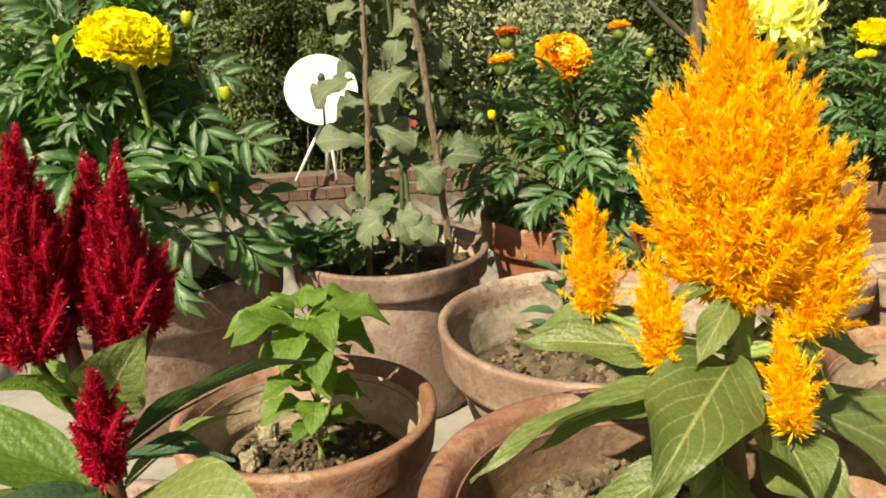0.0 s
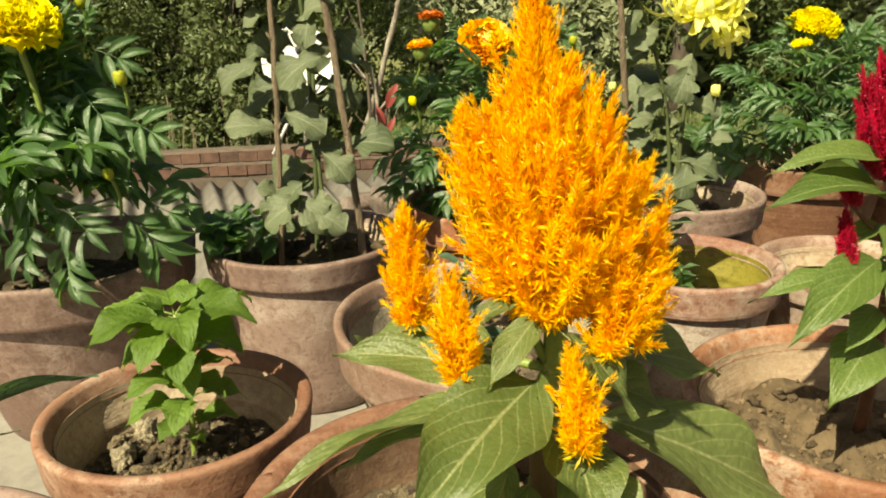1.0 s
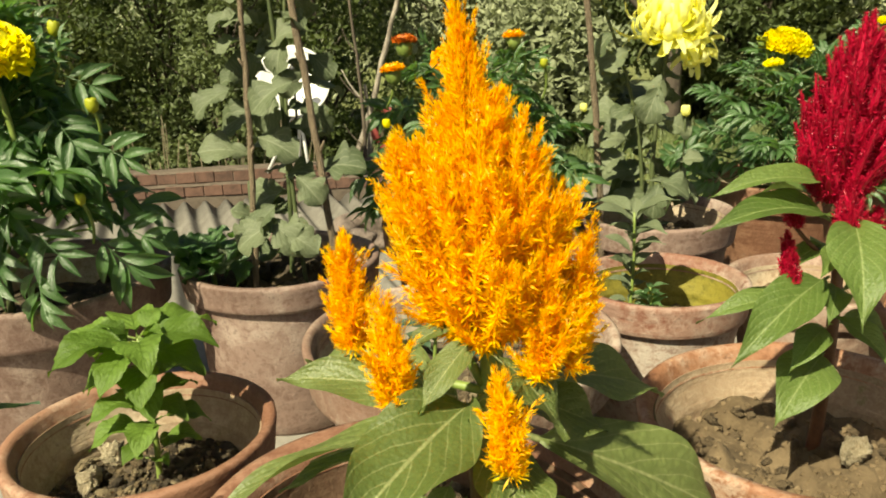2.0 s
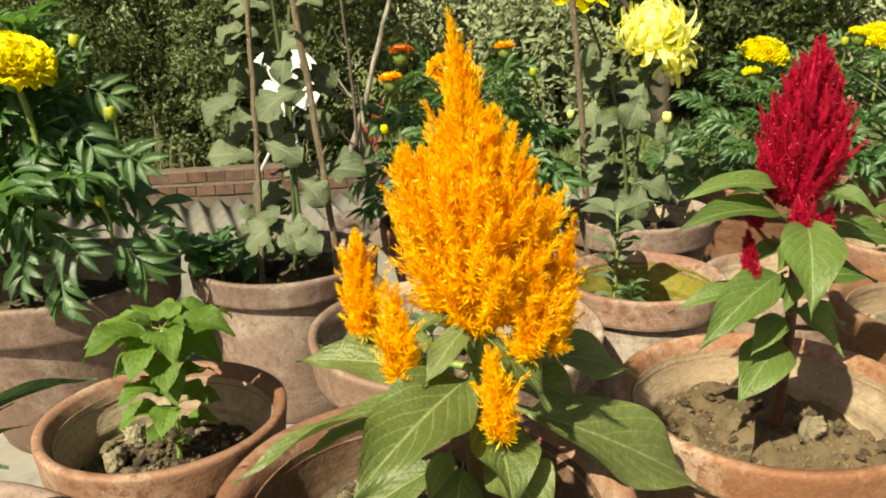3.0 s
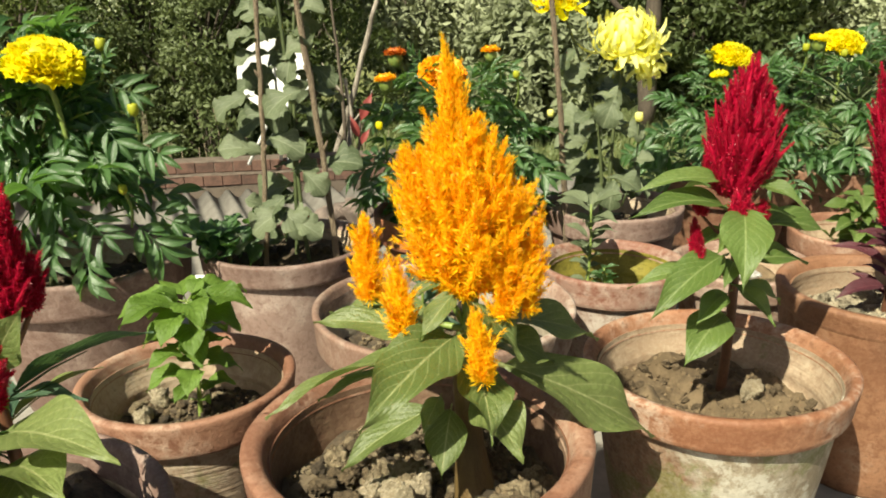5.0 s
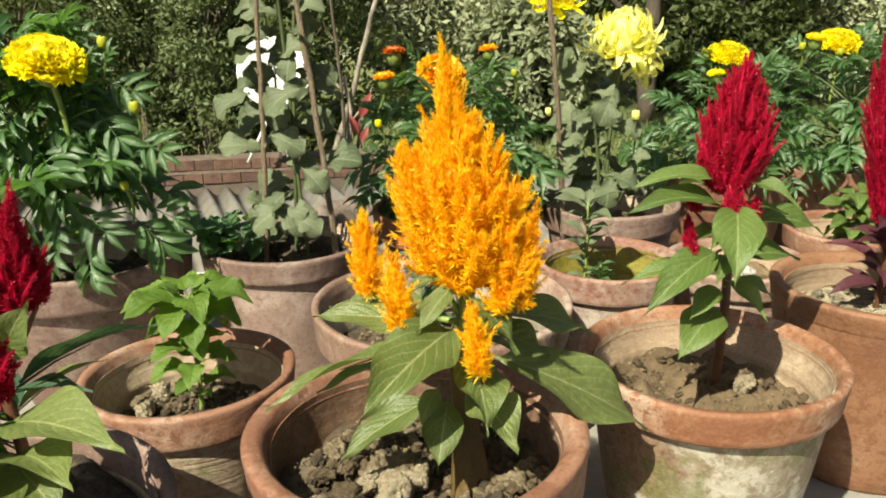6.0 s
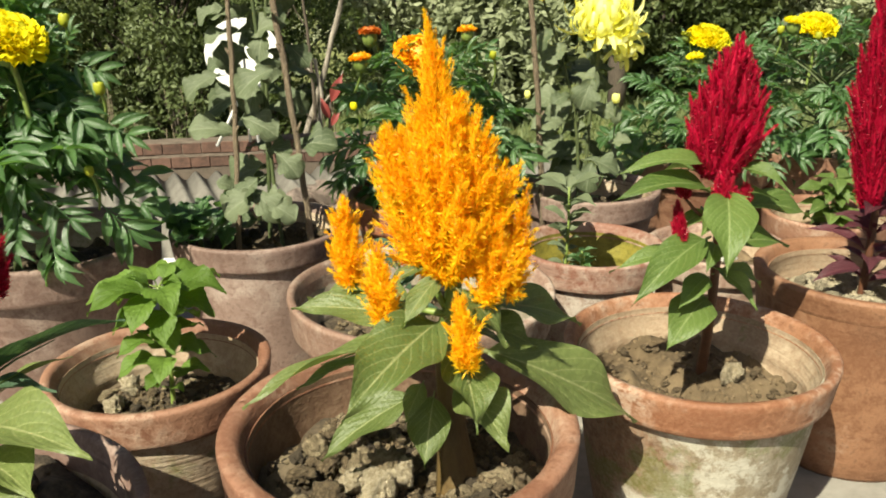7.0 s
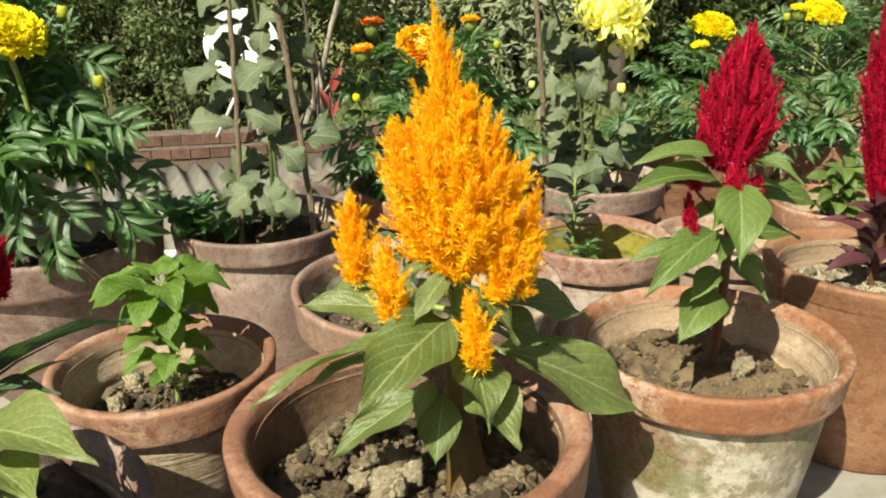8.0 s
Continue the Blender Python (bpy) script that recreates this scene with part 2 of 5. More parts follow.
STEM_DARK = plain("dark_stem", (0.04, 0.06, 0.02), (0.09, 0.11, 0.04), 60, 0.6)
WOOD = plain("weathered_stick", (0.085, 0.058, 0.038), (0.32, 0.245, 0.165), 70, 0.85, 0.9, (4, 4, 0.4))
BARK = plain("grey_bark", (0.045, 0.034, 0.026), (0.12, 0.095, 0.07), 14, 0.9, 0.6, (1, 1, 0.3), 0, 0.02)
BARK_PALE = plain("pale_bark", (0.11, 0.09, 0.07), (0.46, 0.41, 0.34), 10, 0.85, 0.5, (1, 1, 0.4), 0, 0.02)
CONCRETE = plain("roof_concrete", (0.17, 0.155, 0.135), (0.28, 0.26, 0.23), 9, 0.9, 0.5)
CEMENT = plain("asbestos_cement", (0.12, 0.108, 0.092), (0.215, 0.20, 0.175), 3.5, 0.9, 0.5, (1, 1, 1), 0, 0.01)
BRICK = plain("old_red_brick", (0.050, 0.030, 0.023), (0.165, 0.090, 0.066), 9, 0.9, 0.5, (1, 1, 1), 0, 0.01)
MORTAR = plain("grey_mortar", (0.070, 0.052, 0.040), (0.155, 0.122, 0.095), 6, 0.95, 0.6, (1, 1, 1), 0, 0.01)
WHITE = plain("white_enamel", (0.74, 0.74, 0.72), (0.82, 0.82, 0.80), 5, 0.4, 0.05)
DARK_METAL = plain("dark_painted_metal", (0.03, 0.03, 0.03), (0.07, 0.07, 0.07), 30, 0.5, 0.1)
ROCK = plain("pinkish_rubble", (0.15, 0.11, 0.09), (0.28, 0.22, 0.185), 9, 0.95, 0.7, (1, 1, 1), 0, 0.02)
CLOTH = plain("white_plastic_sheet", (0.62, 0.60, 0.56), (0.80, 0.79, 0.76), 9, 0.5, 0.3)
GRASS = plain("field_grass", (0.075, 0.095, 0.025), (0.20, 0.21, 0.07), 0.9, 0.95, 0.8, (1, 1, 1), 0, 0.1)
PLASTER = plain("grey_plaster", (0.30, 0.28, 0.26), (0.44, 0.41, 0.38), 1.2, 0.95, 0.4)
DRY = plain("dry_stalk", (0.12, 0.095, 0.06), (0.27, 0.22, 0.145), 20, 0.9)


# ---- builders ----
class Shape:
    """Collects faces, and makes one mesh of them."""

    def __init__(self):
        self.v, self.f, self.uv = [], [], []

    def add(self, verts, faces, uvs=None):
        k = len(self.v)
        self.v += [tuple(p) for p in verts]
        self.f += [tuple(k + i for i in q) for q in faces]
        self.uv += [tuple(p) for p in uvs] if uvs is not None else [(0.3, 0.42)] * len(verts)

    def mesh(self, name, material, smooth=True):
        me = bpy.data.meshes.new(name)
        me.from_pydata(self.v, [], self.f)
        layer = me.uv_layers.new(name="UVMap")
        idx = np.empty(len(me.loops), np.int32)
        me.loops.foreach_get("vertex_index", idx)
        layer.data.foreach_set("uv", np.array(self.uv, np.float32)[idx].ravel())
        me.polygons.foreach_set("use_smooth", [smooth] * len(me.polygons))
        me.materials.append(material)
        me.update()
        return me

    def tube(self, pts, radii, n=7):
        pts = [Vector(p) for p in pts]
        rows, up = [], Vector((0.31, 0.17, 0.93))
        for i, p in enumerate(pts):
            d = (pts[min(i + 1, len(pts) - 1)] - pts[max(i - 1, 0)]).normalized()
            a = d.cross(up)
            a = a.normalized() if a.length > 1e-4 else Vector((1, 0, 0))
            b = d.cross(a)
            r = float(radii[i] if isinstance(radii, (list, tuple)) else radii)
            rows.append([p + r * (math.cos(6.2832 * j / n) * a + math.sin(6.2832 * j / n) * b) for j in range(n)])
        verts = [q for row in rows for q in row]
        faces = [(i * n + j, i * n + (j + 1) % n, (i + 1) * n + (j + 1) % n, (i + 1) * n + j) for i in range(len(pts) - 1) for j in range(n)]
        faces += [tuple(range(n))[::-1], tuple((len(pts) - 1) * n + j for j in range(n))]
        self.add(verts, faces)

    def box(self, lo, hi):
        (a, b, c), (d, e, f) = lo, hi
        v = [(a, b, c), (d, b, c), (d, e, c), (a, e, c), (a, b, f), (d, b, f), (d, e, f), (a, e, f)]
        self.add(v, [(0, 3, 2, 1), (4, 5, 6, 7), (0, 1, 5, 4), (1, 2, 6, 5), (2, 3, 7, 6), (3, 0, 4, 7)])

    def lathe(self, prof, n=72, wob=0.0, seed=0.0):
        verts = []
        for r, z in prof:
            for j in range(n):
                a = 6.2832 * j / n
                k = 1 + wob * noise.noise((math.cos(a) * 1.3 + seed, math.sin(a) * 1.3, z * 12 + seed)) if wob else 1
                verts.append((r * k * math.cos(a), r * k * math.sin(a), z + wob * 0.05 * noise.noise((math.cos(a) * 2, math.sin(a) * 2, seed))))
        m = len(prof)
        self.add(verts, [(i * n + j, i * n + (j + 1) % n, (i + 1) * n + (j + 1) % n, (i + 1) * n + j) for i in range(m - 1) for j in range(n)])


def root(name, at=(0, 0, 0), label="", category="", group="", kind="", turn=0.0):
    ob = new(name)
    ob.empty_display_size = 0.05
    ob.matrix_basis = pose(*at, 0, 0, turn)
    return tagged(ob, label, category, group, kind)


def part(name, me, parent, label="", m=None):
    ob = new(name, me)
    ob.parent = parent
    if m is not None:
        ob.matrix_basis = m
    return tagged(ob, label)


def thing(name, me, label, category, group="", kind="", m=None):
    ob = new(name, me)
    if m is not None:
        ob.matrix_basis = m
    return tagged(ob, label, category, group, kind)


def outline(kind, s):
    """Half width of a leaf at s along it."""
    if kind == "ovate":
        return math.sin(math.pi * s ** 0.80) ** (1.0 + 0.75 * s ** 2)
    if kind == "lance":
        return math.sin(math.pi * s ** 0.8)
    if kind == "tooth":
        return math.sin(math.pi * s ** 0.66) ** 0.9 * (1 + 0.10 * ((s * 9.5) % 1.0 - 0.5))
    lobes = 0.68 + 0.32 * abs(math.sin(s * math.pi * 3.0)) ** 0.5 + 0.03 * math.sin(s * 47)
    return math.sin(math.pi * min(1, 0.01 + s * 0.985) ** 1.45) ** 0.72 * lobes


def leaf_shape(shape, kind, width, arch=0.12, fold=0.15, wave=0.03, curl=0.0, n=12, half=3, seed=0, stalk=0.08, m=None):
    """A leaf one metre long along x, its face towards +z: folded along the midrib, arched, with a wavy edge."""
    rng = random.Random(seed)
    ph = rng.uniform(0, 6)
    ribs = {"tooth": 0.026, "lobed": 0.012}.get(kind, 0.006)
    verts, uvs, faces = [], [], []
    for i in range(n + 1):
        s = i / n
        w = max(outline(kind, s), 0.012 if 0 < i < n else 0.004) * width * 0.5
        x = stalk + (1 - stalk) * s
        z0 = arch * 4 * x * (1 - x) - curl * x * x
        for j in range(-half, half + 1):
            q = j / half
            bulge = 0.5 * w * fold * (1 - (1 - abs(q)) ** 2)
            zz = z0 - bulge * 0.0 + abs(q) * w * fold * 2 + wave * abs(q) ** 2 * math.sin(s * 11 + ph + (2 if j > 0 else 0)) * (width * 1.2)
            if n > 25:
                zz += ribs * math.cos((s - 0.30 * abs(q)) * 44) * min(1, abs(q) * 2.2) * (1 - abs(q)) ** 0.4 * outline("lance", s)
            back = 0.12 * abs(q) * w if kind == "lobed" else 0
            p = Vector((x + back, q * w, zz))
            verts.append(m @ p if m else p)
            uvs.append((s, 0.5 + 0.5 * q))
    c = 2 * half + 1
    for i in range(n):
        for j in range(c - 1):
            faces.append((i * c + j, (i + 1) * c + j, (i + 1) * c + j + 1, i * c + j + 1))
    shape.add(verts, faces, uvs)
    if stalk:
        r = 0.011
        pts = [Vector((x, 0, arch * 4 * x * (1 - x) - curl * x * x - r)) for x in (-0.02, stalk * 0.5, stalk, stalk + 0.25, stalk + 0.5)]
        t = Shape()
        t.tube(pts, [r, r, r, r * 0.7, r * 0.3], 5)
        shape.add([m @ Vector(p) if m else p for p in t.v], t.f, [(0.4, 0.5)] * len(t.v))


def span(base, tip, up=(0, 0, 1)):
    """The pose that lays a one-metre leaf from base to tip, its face towards up."""
    base, tip, up = Vector(base), Vector(tip), Vector(up)
    x = tip - base
    L = x.length
    x = x / L
    y = up.cross(x)
    y = y.normalized() if y.length > 1e-3 else Vector((0, 1, 0))
    z = x.cross(y)
    return Matrix.Translation(base) @ Matrix((x, y, z)).transposed().to_4x4() @ Matrix.Diagonal((L, L, L, 1))


LEAVES = {}


def leaf_mesh(mat, kind, width, arch=0.12, fold=0.15, wave=0.03, curl=0.0, variants=4, n=12, half=3):
    """Alike leaves share a few meshes."""
    k = (mat.name, kind, width, arch, fold, wave, curl, n)
    if k not in LEAVES:
        LEAVES[k] = []
        for i in range(variants):
            s = Shape()
            leaf_shape(s, kind, width, arch, fold, wave, curl, n, half, seed=i + 1)
            LEAVES[k].append(s.mesh("leaf", mat))
    return LEAVES[k][random.randrange(len(LEAVES[k]))]


def leaf(parent, mat, base, tip, width=0.45, up=(0, 0, 1), kind="ovate", arch=0.12, fold=0.15, wave=0.03, curl=0.0, label="", n=16, half=4):
    return part("leaf", leaf_mesh(mat, kind, width, arch, fold, wave, curl, 2, n, half), parent, label, span(base, tip, up))


def bend(a, b, sag=0.0, side=(0, 0, 0), n=8):
    a, b, side = Vector(a), Vector(b), Vector(side)
    return [a.lerp(b, i / n) + (Vector((0, 0, -sag)) + side) * math.sin(math.pi * i / n) for i in range(n + 1)]


def stem(parent, pts, r0, r1, mat, name="stem"):
    s = Shape()
    k = len(pts) - 1
    s.tube(pts, [r0 + (r1 - r0) * i / k for i in range(k + 1)], 8)
    return part(name, s.mesh(name, mat), parent)


def flower_pot(x, y, R, h, body, rim, label, collar=0.05, base=0.66, soil_z=0.04, lip=0.012, seed=1, tilt=(0, 0), wall=0.90, lining=None):
    """A thrown clay pot: tapered wall with a thick collar and a rounded lip."""
    pot = root("flower_pot", (x, y, 0), label, "flower pot", "clay flower pots")
    pot.matrix_basis = pose(x, y, 0, tilt[0], tilt[1], 23 * seed)
    rb, rw = R * base, R * wall
    t = 0.013
    floor_z = 0.02
    s = Shape()
    up = [(rb * 0.2, 0.0), (rb * 0.96, 0.0), (rb, 0.006)]
    up += [(rb + (rw - rb) * (q ** 0.85), 0.006 + (h - collar - 0.004) * q) for q in (i / 9 for i in range(1, 10))]
    inner = [(R - lip - 0.005, h - 0.014), (R - lip - 0.006, h - collar * 0.7), (rw - t, h - collar * 1.15)]
    inner += [(rw - t - (rw - rb) * (q ** 1.1) + 0.0011 * math.sin(q * 52 + seed + 3 * math.sin(q * 9)) + 0.0005 * math.sin(q * 113), h - collar * 1.15 - (h - collar * 1.15 - floor_z) * q) for q in (i / 32 for i in range(1, 33))] + [(0.004, floor_z)]
    s.lathe(up + [(rw + 0.001, h - 0.016)] + inner[:1], 72, 0.014, seed)
    part("body", s.mesh("pot_body", body), pot)
    s = Shape()
    s.lathe(inner, 72, 0.014, seed)
    part("inner_wall", s.mesh("pot_inner_wall", lining or LINING), pot, "pale limy inside of the pot")
    s = Shape()
    ro = R
    prof = [(rw - 0.001, h - collar + 0.003), (ro * 0.955, h - collar - 0.001), (ro * 0.966, h - collar + 0.001), (ro * 0.972, h - collar + 0.006), (ro * 0.982, h - collar * 0.5), (ro * 0.992, h - 0.010), (ro * 0.996, h - 0.005), (ro * 0.993, h - 0.0015)]
    prof += [(ro * 0.993 - lip * 0.25, h), (ro * 0.993 - lip * 0.70, h - 0.0005), (ro - lip, h - 0.005), (ro - lip - 0.003, h - 0.013), (ro - lip - 0.006, h - 0.022)]
    s.lathe(prof, 96, 0.016, seed)
    part("rim", s.mesh("pot_rim", rim), pot, "worn thick clay rim")
    return pot


CLODS = {}


def clod_mesh(mat, i, fine=3):
    """A rugged lump of earth or stone, about one metre in radius; alike lumps share it."""
    if (mat.name, i) not in CLODS:
        bm = bmesh.new()
        bmesh.ops.create_icosphere(bm, subdivisions=fine, radius=1)
        crng = random.Random(i * 13 + 5)
        cuts = [(Vector((crng.gauss(0, 1), crng.gauss(0, 1), crng.gauss(0, 1))).normalized(), crng.uniform(0.55, 0.9)) for _ in range(6)]
        for v in bm.verts:
            c = v.co.copy()
            k = 1 + 0.6 * noise.noise(c * 1.2 + Vector((i * 7.1, 0, 0))) + 0.5 * (abs(noise.noise(c * 2.3 + Vector((0, i * 5.3, 0)))) - 0.25)
            k += 0.30 * noise.noise(c * 5.0 + Vector((0, 0, i * 3.7))) + 0.22 * noise.noise(c * 9 + Vector((i * 2.7, 0, 0)))
            k += 0.26 * noise.noise(c * 13) + 0.15 * noise.noise(c * 24) if fine > 3 else 0
            v.co *= k
            for d, h in cuts:
                over = v.co.dot(d) - h
                if over > 0:
                    v.co -= d * over * 0.8
            v.co *= 1 + 0.16 * noise.noise(c * 6 + Vector((i, 0, 0))) + 0.14 * noise.noise(c * 12) + 0.10 * noise.noise(c * 22)
            v.co.z *= 0.8
        me = bpy.data.meshes.new("clod")
        bm.to_mesh(me)
        bm.free()
        me.polygons.foreach_set("use_smooth", [True] * len(me.polygons))
        me.materials.append(mat)
        CLODS[mat.name, i] = me
    return CLODS[mat.name, i]


def soil(x, y, r, z, mat, label, rough=0.012, clods=0, clod_mats=(), size=(0.006, 0.016), seed=0, crumbs=250, where=None):
    """A bed of soil with lumps lying on it, filling a pot up to z."""
    rng = random.Random(seed)
    bed = root("potting_soil", (x, y, z), label, "soil", "soil in pots")

    def height(px, py):
        d = math.hypot(px, py) / r
        return rough * (1.6 * noise.noise((px * 22 + seed, py * 22, 0)) + 0.8 * noise.noise((px * 60, py * 60, seed))) - 0.006 * d * d

    s, k, n = Shape(), 16, 48
    verts, faces = [(0, 0, height(0, 0))], []
    for i in range(1, k + 1):
        for j in range(n):
            a = 6.2832 * j / n
            px, py = r * i / k * math.cos(a), r * i / k * math.sin(a)
            verts.append((px, py, height(px, py)))
    for j in range(n):
        faces.append((0, 1 + j, 1 + (j + 1) % n))
    for i in range(k - 1):
        for j in range(n):
            a, b = 1 + i * n + j, 1 + i * n + (j + 1) % n
            faces.append((a, a + n, b + n, b))
    # the bed goes down to the bottom of the pot
    a0 = 1 + (k - 1) * n
    verts += [(0.70 * r * math.cos(6.2832 * j / n), 0.70 * r * math.sin(6.2832 * j / n), 0.03 - z) for j in range(n)]
    faces += [(a0 + j, 1 + k * n + j, 1 + k * n + (j + 1) % n, a0 + (j + 1) % n) for j in range(n)]
    s.add(verts, faces)
    part("soil_bed", s.mesh("soil_bed", mat), bed)
    # crumbs, as one mesh
    s = Shape()
    for i in range(crumbs):
        a, d = rng.uniform(0, 6.28), r * 0.93 * math.sqrt(rng.random())
        c, q = Vector((d * math.cos(a), d * math.sin(a), height(d * math.cos(a), d * math.sin(a)))), rng.uniform(0.0012, 0.0048)
        w = [Vector((rng.uniform(-1, 1), rng.uniform(-1, 1), rng.uniform(-1, 1))).normalized() for _ in range(2)]
        u, v = w[0], w[0].cross(w[1]).normalized()
        t = u.cross(v)
        s.add([c + q * u * rng.uniform(.6, 1.2), c - q * u, c + q * v, c - q * v * rng.uniform(.6, 1.2), c + q * t, c - q * t], [(0, 2, 4), (2, 1, 4), (1, 3, 4), (3, 0, 4), (2, 0, 5), (1, 2, 5), (3, 1, 5), (0, 3, 5)])
    ob = part("loose_soil", s.mesh("loose_soil", clod_mats[0] if clod_mats else mat, False), bed)
    tagged(ob, "loose soil crumbs", kind="stuff")
    for i in range(clods):
        a, d = rng.uniform(0, 6.28), r * 0.85 * math.sqrt(rng.random())
        px, py = d * math.cos(a), d * math.sin(a)
        if where:
            px, py = where[0] + rng.gauss(0, where[2]), where[1] + rng.gauss(0, where[2])
            if math.hypot(px, py) > r * 0.88:
                continue
        q = rng.uniform(*size)
        part("clod", clod_mesh(clod_mats[rng.randrange(len(clod_mats))], rng.randrange(6)), bed, "",
             pose(px, py, height(px, py) + q * 0.35, rng.uniform(-30, 30), rng.uniform(-30, 30), rng.uniform(0, 360)) @ Matrix.Diagonal((q, q * rng.uniform(.7, 1.1), q * rng.uniform(.7, 1.0), 1)))
    return bed


def plume_mesh(name, mat, axis, prof, spikes, seed, floret=0.0055, dense=260, reach=0.045, splay=0.30, core=0.0024, fluff=0.5, skirt=0.0, thin=0.075):
    """A feathery flower head: many upward spikes round an axis, each a thin finger bristling with fine florets.
    axis: bottom, top; prof: (share of the height, radius); reach: the spikes' length; fluff: how far florets stand off;
    skirt: how far the lowest spikes hang down."""
    rng = np.random.default_rng(seed)
    a, b = np.array(axis[0], float), np.array(axis[1], float)
    ts, rs = np.array([p[0] for p in prof]), np.array([p[1] for p in prof])
    shape = Shape()
    V, F = [], []
    base = 0
    ax = (b - a) / np.linalg.norm(b - a)
    grid = np.linspace(0, 1, 200)
    share = np.cumsum(np.interp(grid, ts, rs) + 0.002)
    share /= share[-1]
    for i in range(spikes):
        q = (i + 0.5) / spikes
        t = float(np.interp(q, share, grid))
        phi = i * 2.39996 + rng.normal(0, 0.25)
        r = np.interp(t, ts, rs)
        out = np.array([math.cos(phi), math.sin(phi), 0.0])
        bold = 1.0 if rng.random() < 0.8 else 1.3
        ln = reach * rng.uniform(0.55, 1.15) * bold * (1.0 - 0.50 * t)
        inner = rng.random() ** 0.6
        hang = skirt * max(0.0, 1 - t / 0.16) * inner
        p0 = a + (b - a) * max(t - 0.14, 0) + out * r * inner * 0.30
        p2 = a + (b - a) * t + out * r * (0.45 + 0.55 * inner) * rng.uniform(0.86, 1.08) + ax * ln * (0.30 - 0.9 * hang)
        p1 = 0.5 * (p0 + p2) + out * r * 0.22 - ax * ln * 0.12
        p3 = p2 + ax * ln * 0.68 * (1 - 1.2 * hang) + out * ln * (splay * (1 - 0.55 * t) * rng.uniform(-0.1, 1.1) + 0.5 * hang) + rng.normal(0, 0.15, 3) * ln
        u = np.linspace(0, 1, 8)[:, None]
        curve = (1 - u) ** 3 * p0 + 3 * u * (1 - u) ** 2 * p1 + 3 * u * u * (1 - u) * p2 + u ** 3 * p3
        thick = core * rng.uniform(0.8, 1.25)
        shape.tube([tuple(c) for c in curve], [thick * (1.0 - 0.88 * w) for w in np.linspace(0, 1, 8)], 5)
        n = int(dense * rng.uniform(0.8, 1.2))
        w = rng.random(n) ** 0.72
        pos = (1 - w)[:, None] ** 3 * p0 + (3 * w * (1 - w) ** 2)[:, None] * p1 + (3 * w * w * (1 - w))[:, None] * p2 + (w ** 3)[:, None] * p3
        tan = 3 * ((1 - w) ** 2)[:, None] * (p1 - p0) + (6 * w * (1 - w))[:, None] * (p2 - p1) + (3 * w ** 2)[:, None] * (p3 - p2)
        tan /= np.linalg.norm(tan, axis=1)[:, None] + 1e-9
        rad = rng.normal(size=(n, 3))
        rad -= (rad * tan).sum(1)[:, None] * tan
        rad /= np.linalg.norm(rad, axis=1)[:, None]
        off = (fluff * (1.05 - 0.45 * w ** 3) * rng.uniform(0.35, 1.3, n))[:, None]
        d = rad * off + tan * np.sqrt(np.maximum(0.05, 1 - np.minimum(off, 0.97) ** 2)) + rng.normal(0, 0.12, (n, 3))
        d /= np.linalg.norm(d, axis=1)[:, None]
        sz = floret * rng.uniform(0.5, 1.25, n) * (1.15 - 0.60 * w ** 2)
        side = np.cross(d, rad + 0.01)
        side /= np.linalg.norm(side, axis=1)[:, None] + 1e-9
        wd = (sz * thin * rng.uniform(0.75, 1.3, n))[:, None]
        root_at = pos + rad * (thick * 0.8 * (1.0 - 0.88 * w))[:, None]
        mid = root_at + d * (sz * 0.42)[:, None] + rad * (sz * 0.05)[:, None]
        tip = root_at + d * sz[:, None] - rad * (sz * rng.uniform(-0.05, 0.15, n))[:, None]
        verts = np.stack([root_at, mid + side * wd, tip, mid - side * wd, mid + rad * wd * 0.9], 1)
        V.append(verts.reshape(-1, 3))
        k = base + 5 * np.arange(n)[:, None]
        F.append(np.concatenate([k + np.array(f) for f in ((0, 1, 4), (0, 4, 3), (1, 2, 4), (4, 2, 3))], 0))
        base += 5 * n
    V, F = np.concatenate(V), np.concatenate(F)
    shape.add(V.tolist(), F.tolist())
    return shape.mesh(name, mat, False)


def pinnate_mesh(mat, pairs, seed, size=0.56, width=0.26):
    """A marigold leaf one metre long: pairs of narrow pointed leaflets along a drooping rib, each sagging at its tip."""
    rng = random.Random(seed)
    s = Shape()
    droop = rng.uniform(0.10, 0.35)

    def rib(x):
        return Vector((x, 0, 0.12 * x - droop * x * x))

    s.tube([rib(x) for x in (0, 0.2, 0.4, 0.6, 0.8)], [0.014, 0.013, 0.011, 0.009, 0.007], 4)
    for i in range(pairs):
        x = 0.26 + 0.40 * i / (pairs - 1)
        for side in (-1, 1):
            ln = size * (0.62 + 0.46 * math.sin(math.pi * (0.2 + 0.6 * i / pairs))) * rng.uniform(0.82, 1.12)
            a = side * rng.uniform(0.62, 0.95) * (1.25 - 0.60 * i / pairs)
            b = rib(x + rng.uniform(-0.015, 0.015))
            tip = b + Vector((math.cos(a) * ln, math.sin(a) * ln, rng.uniform(-0.20, 0.02) - 0.25 * droop))
            leaf_shape(s, "lance", width * rng.uniform(0.85, 1.2), rng.uniform(0.05, 0.16), 0.34, 0.05, 0, 8, 2, rng.random(), 0.03, span(b, tip, (rng.uniform(-.35, .35), rng.uniform(-.35, .35), 1)))
    leaf_shape(s, "lance", width, 0.08, 0.34, 0.05, 0, 8, 2, 3, 0.03, span(rib(0.66), rib(0.66) + Vector((size * 0.85, rng.uniform(-.05, .05), -0.16))))
    return s.mesh("leaf", mat)


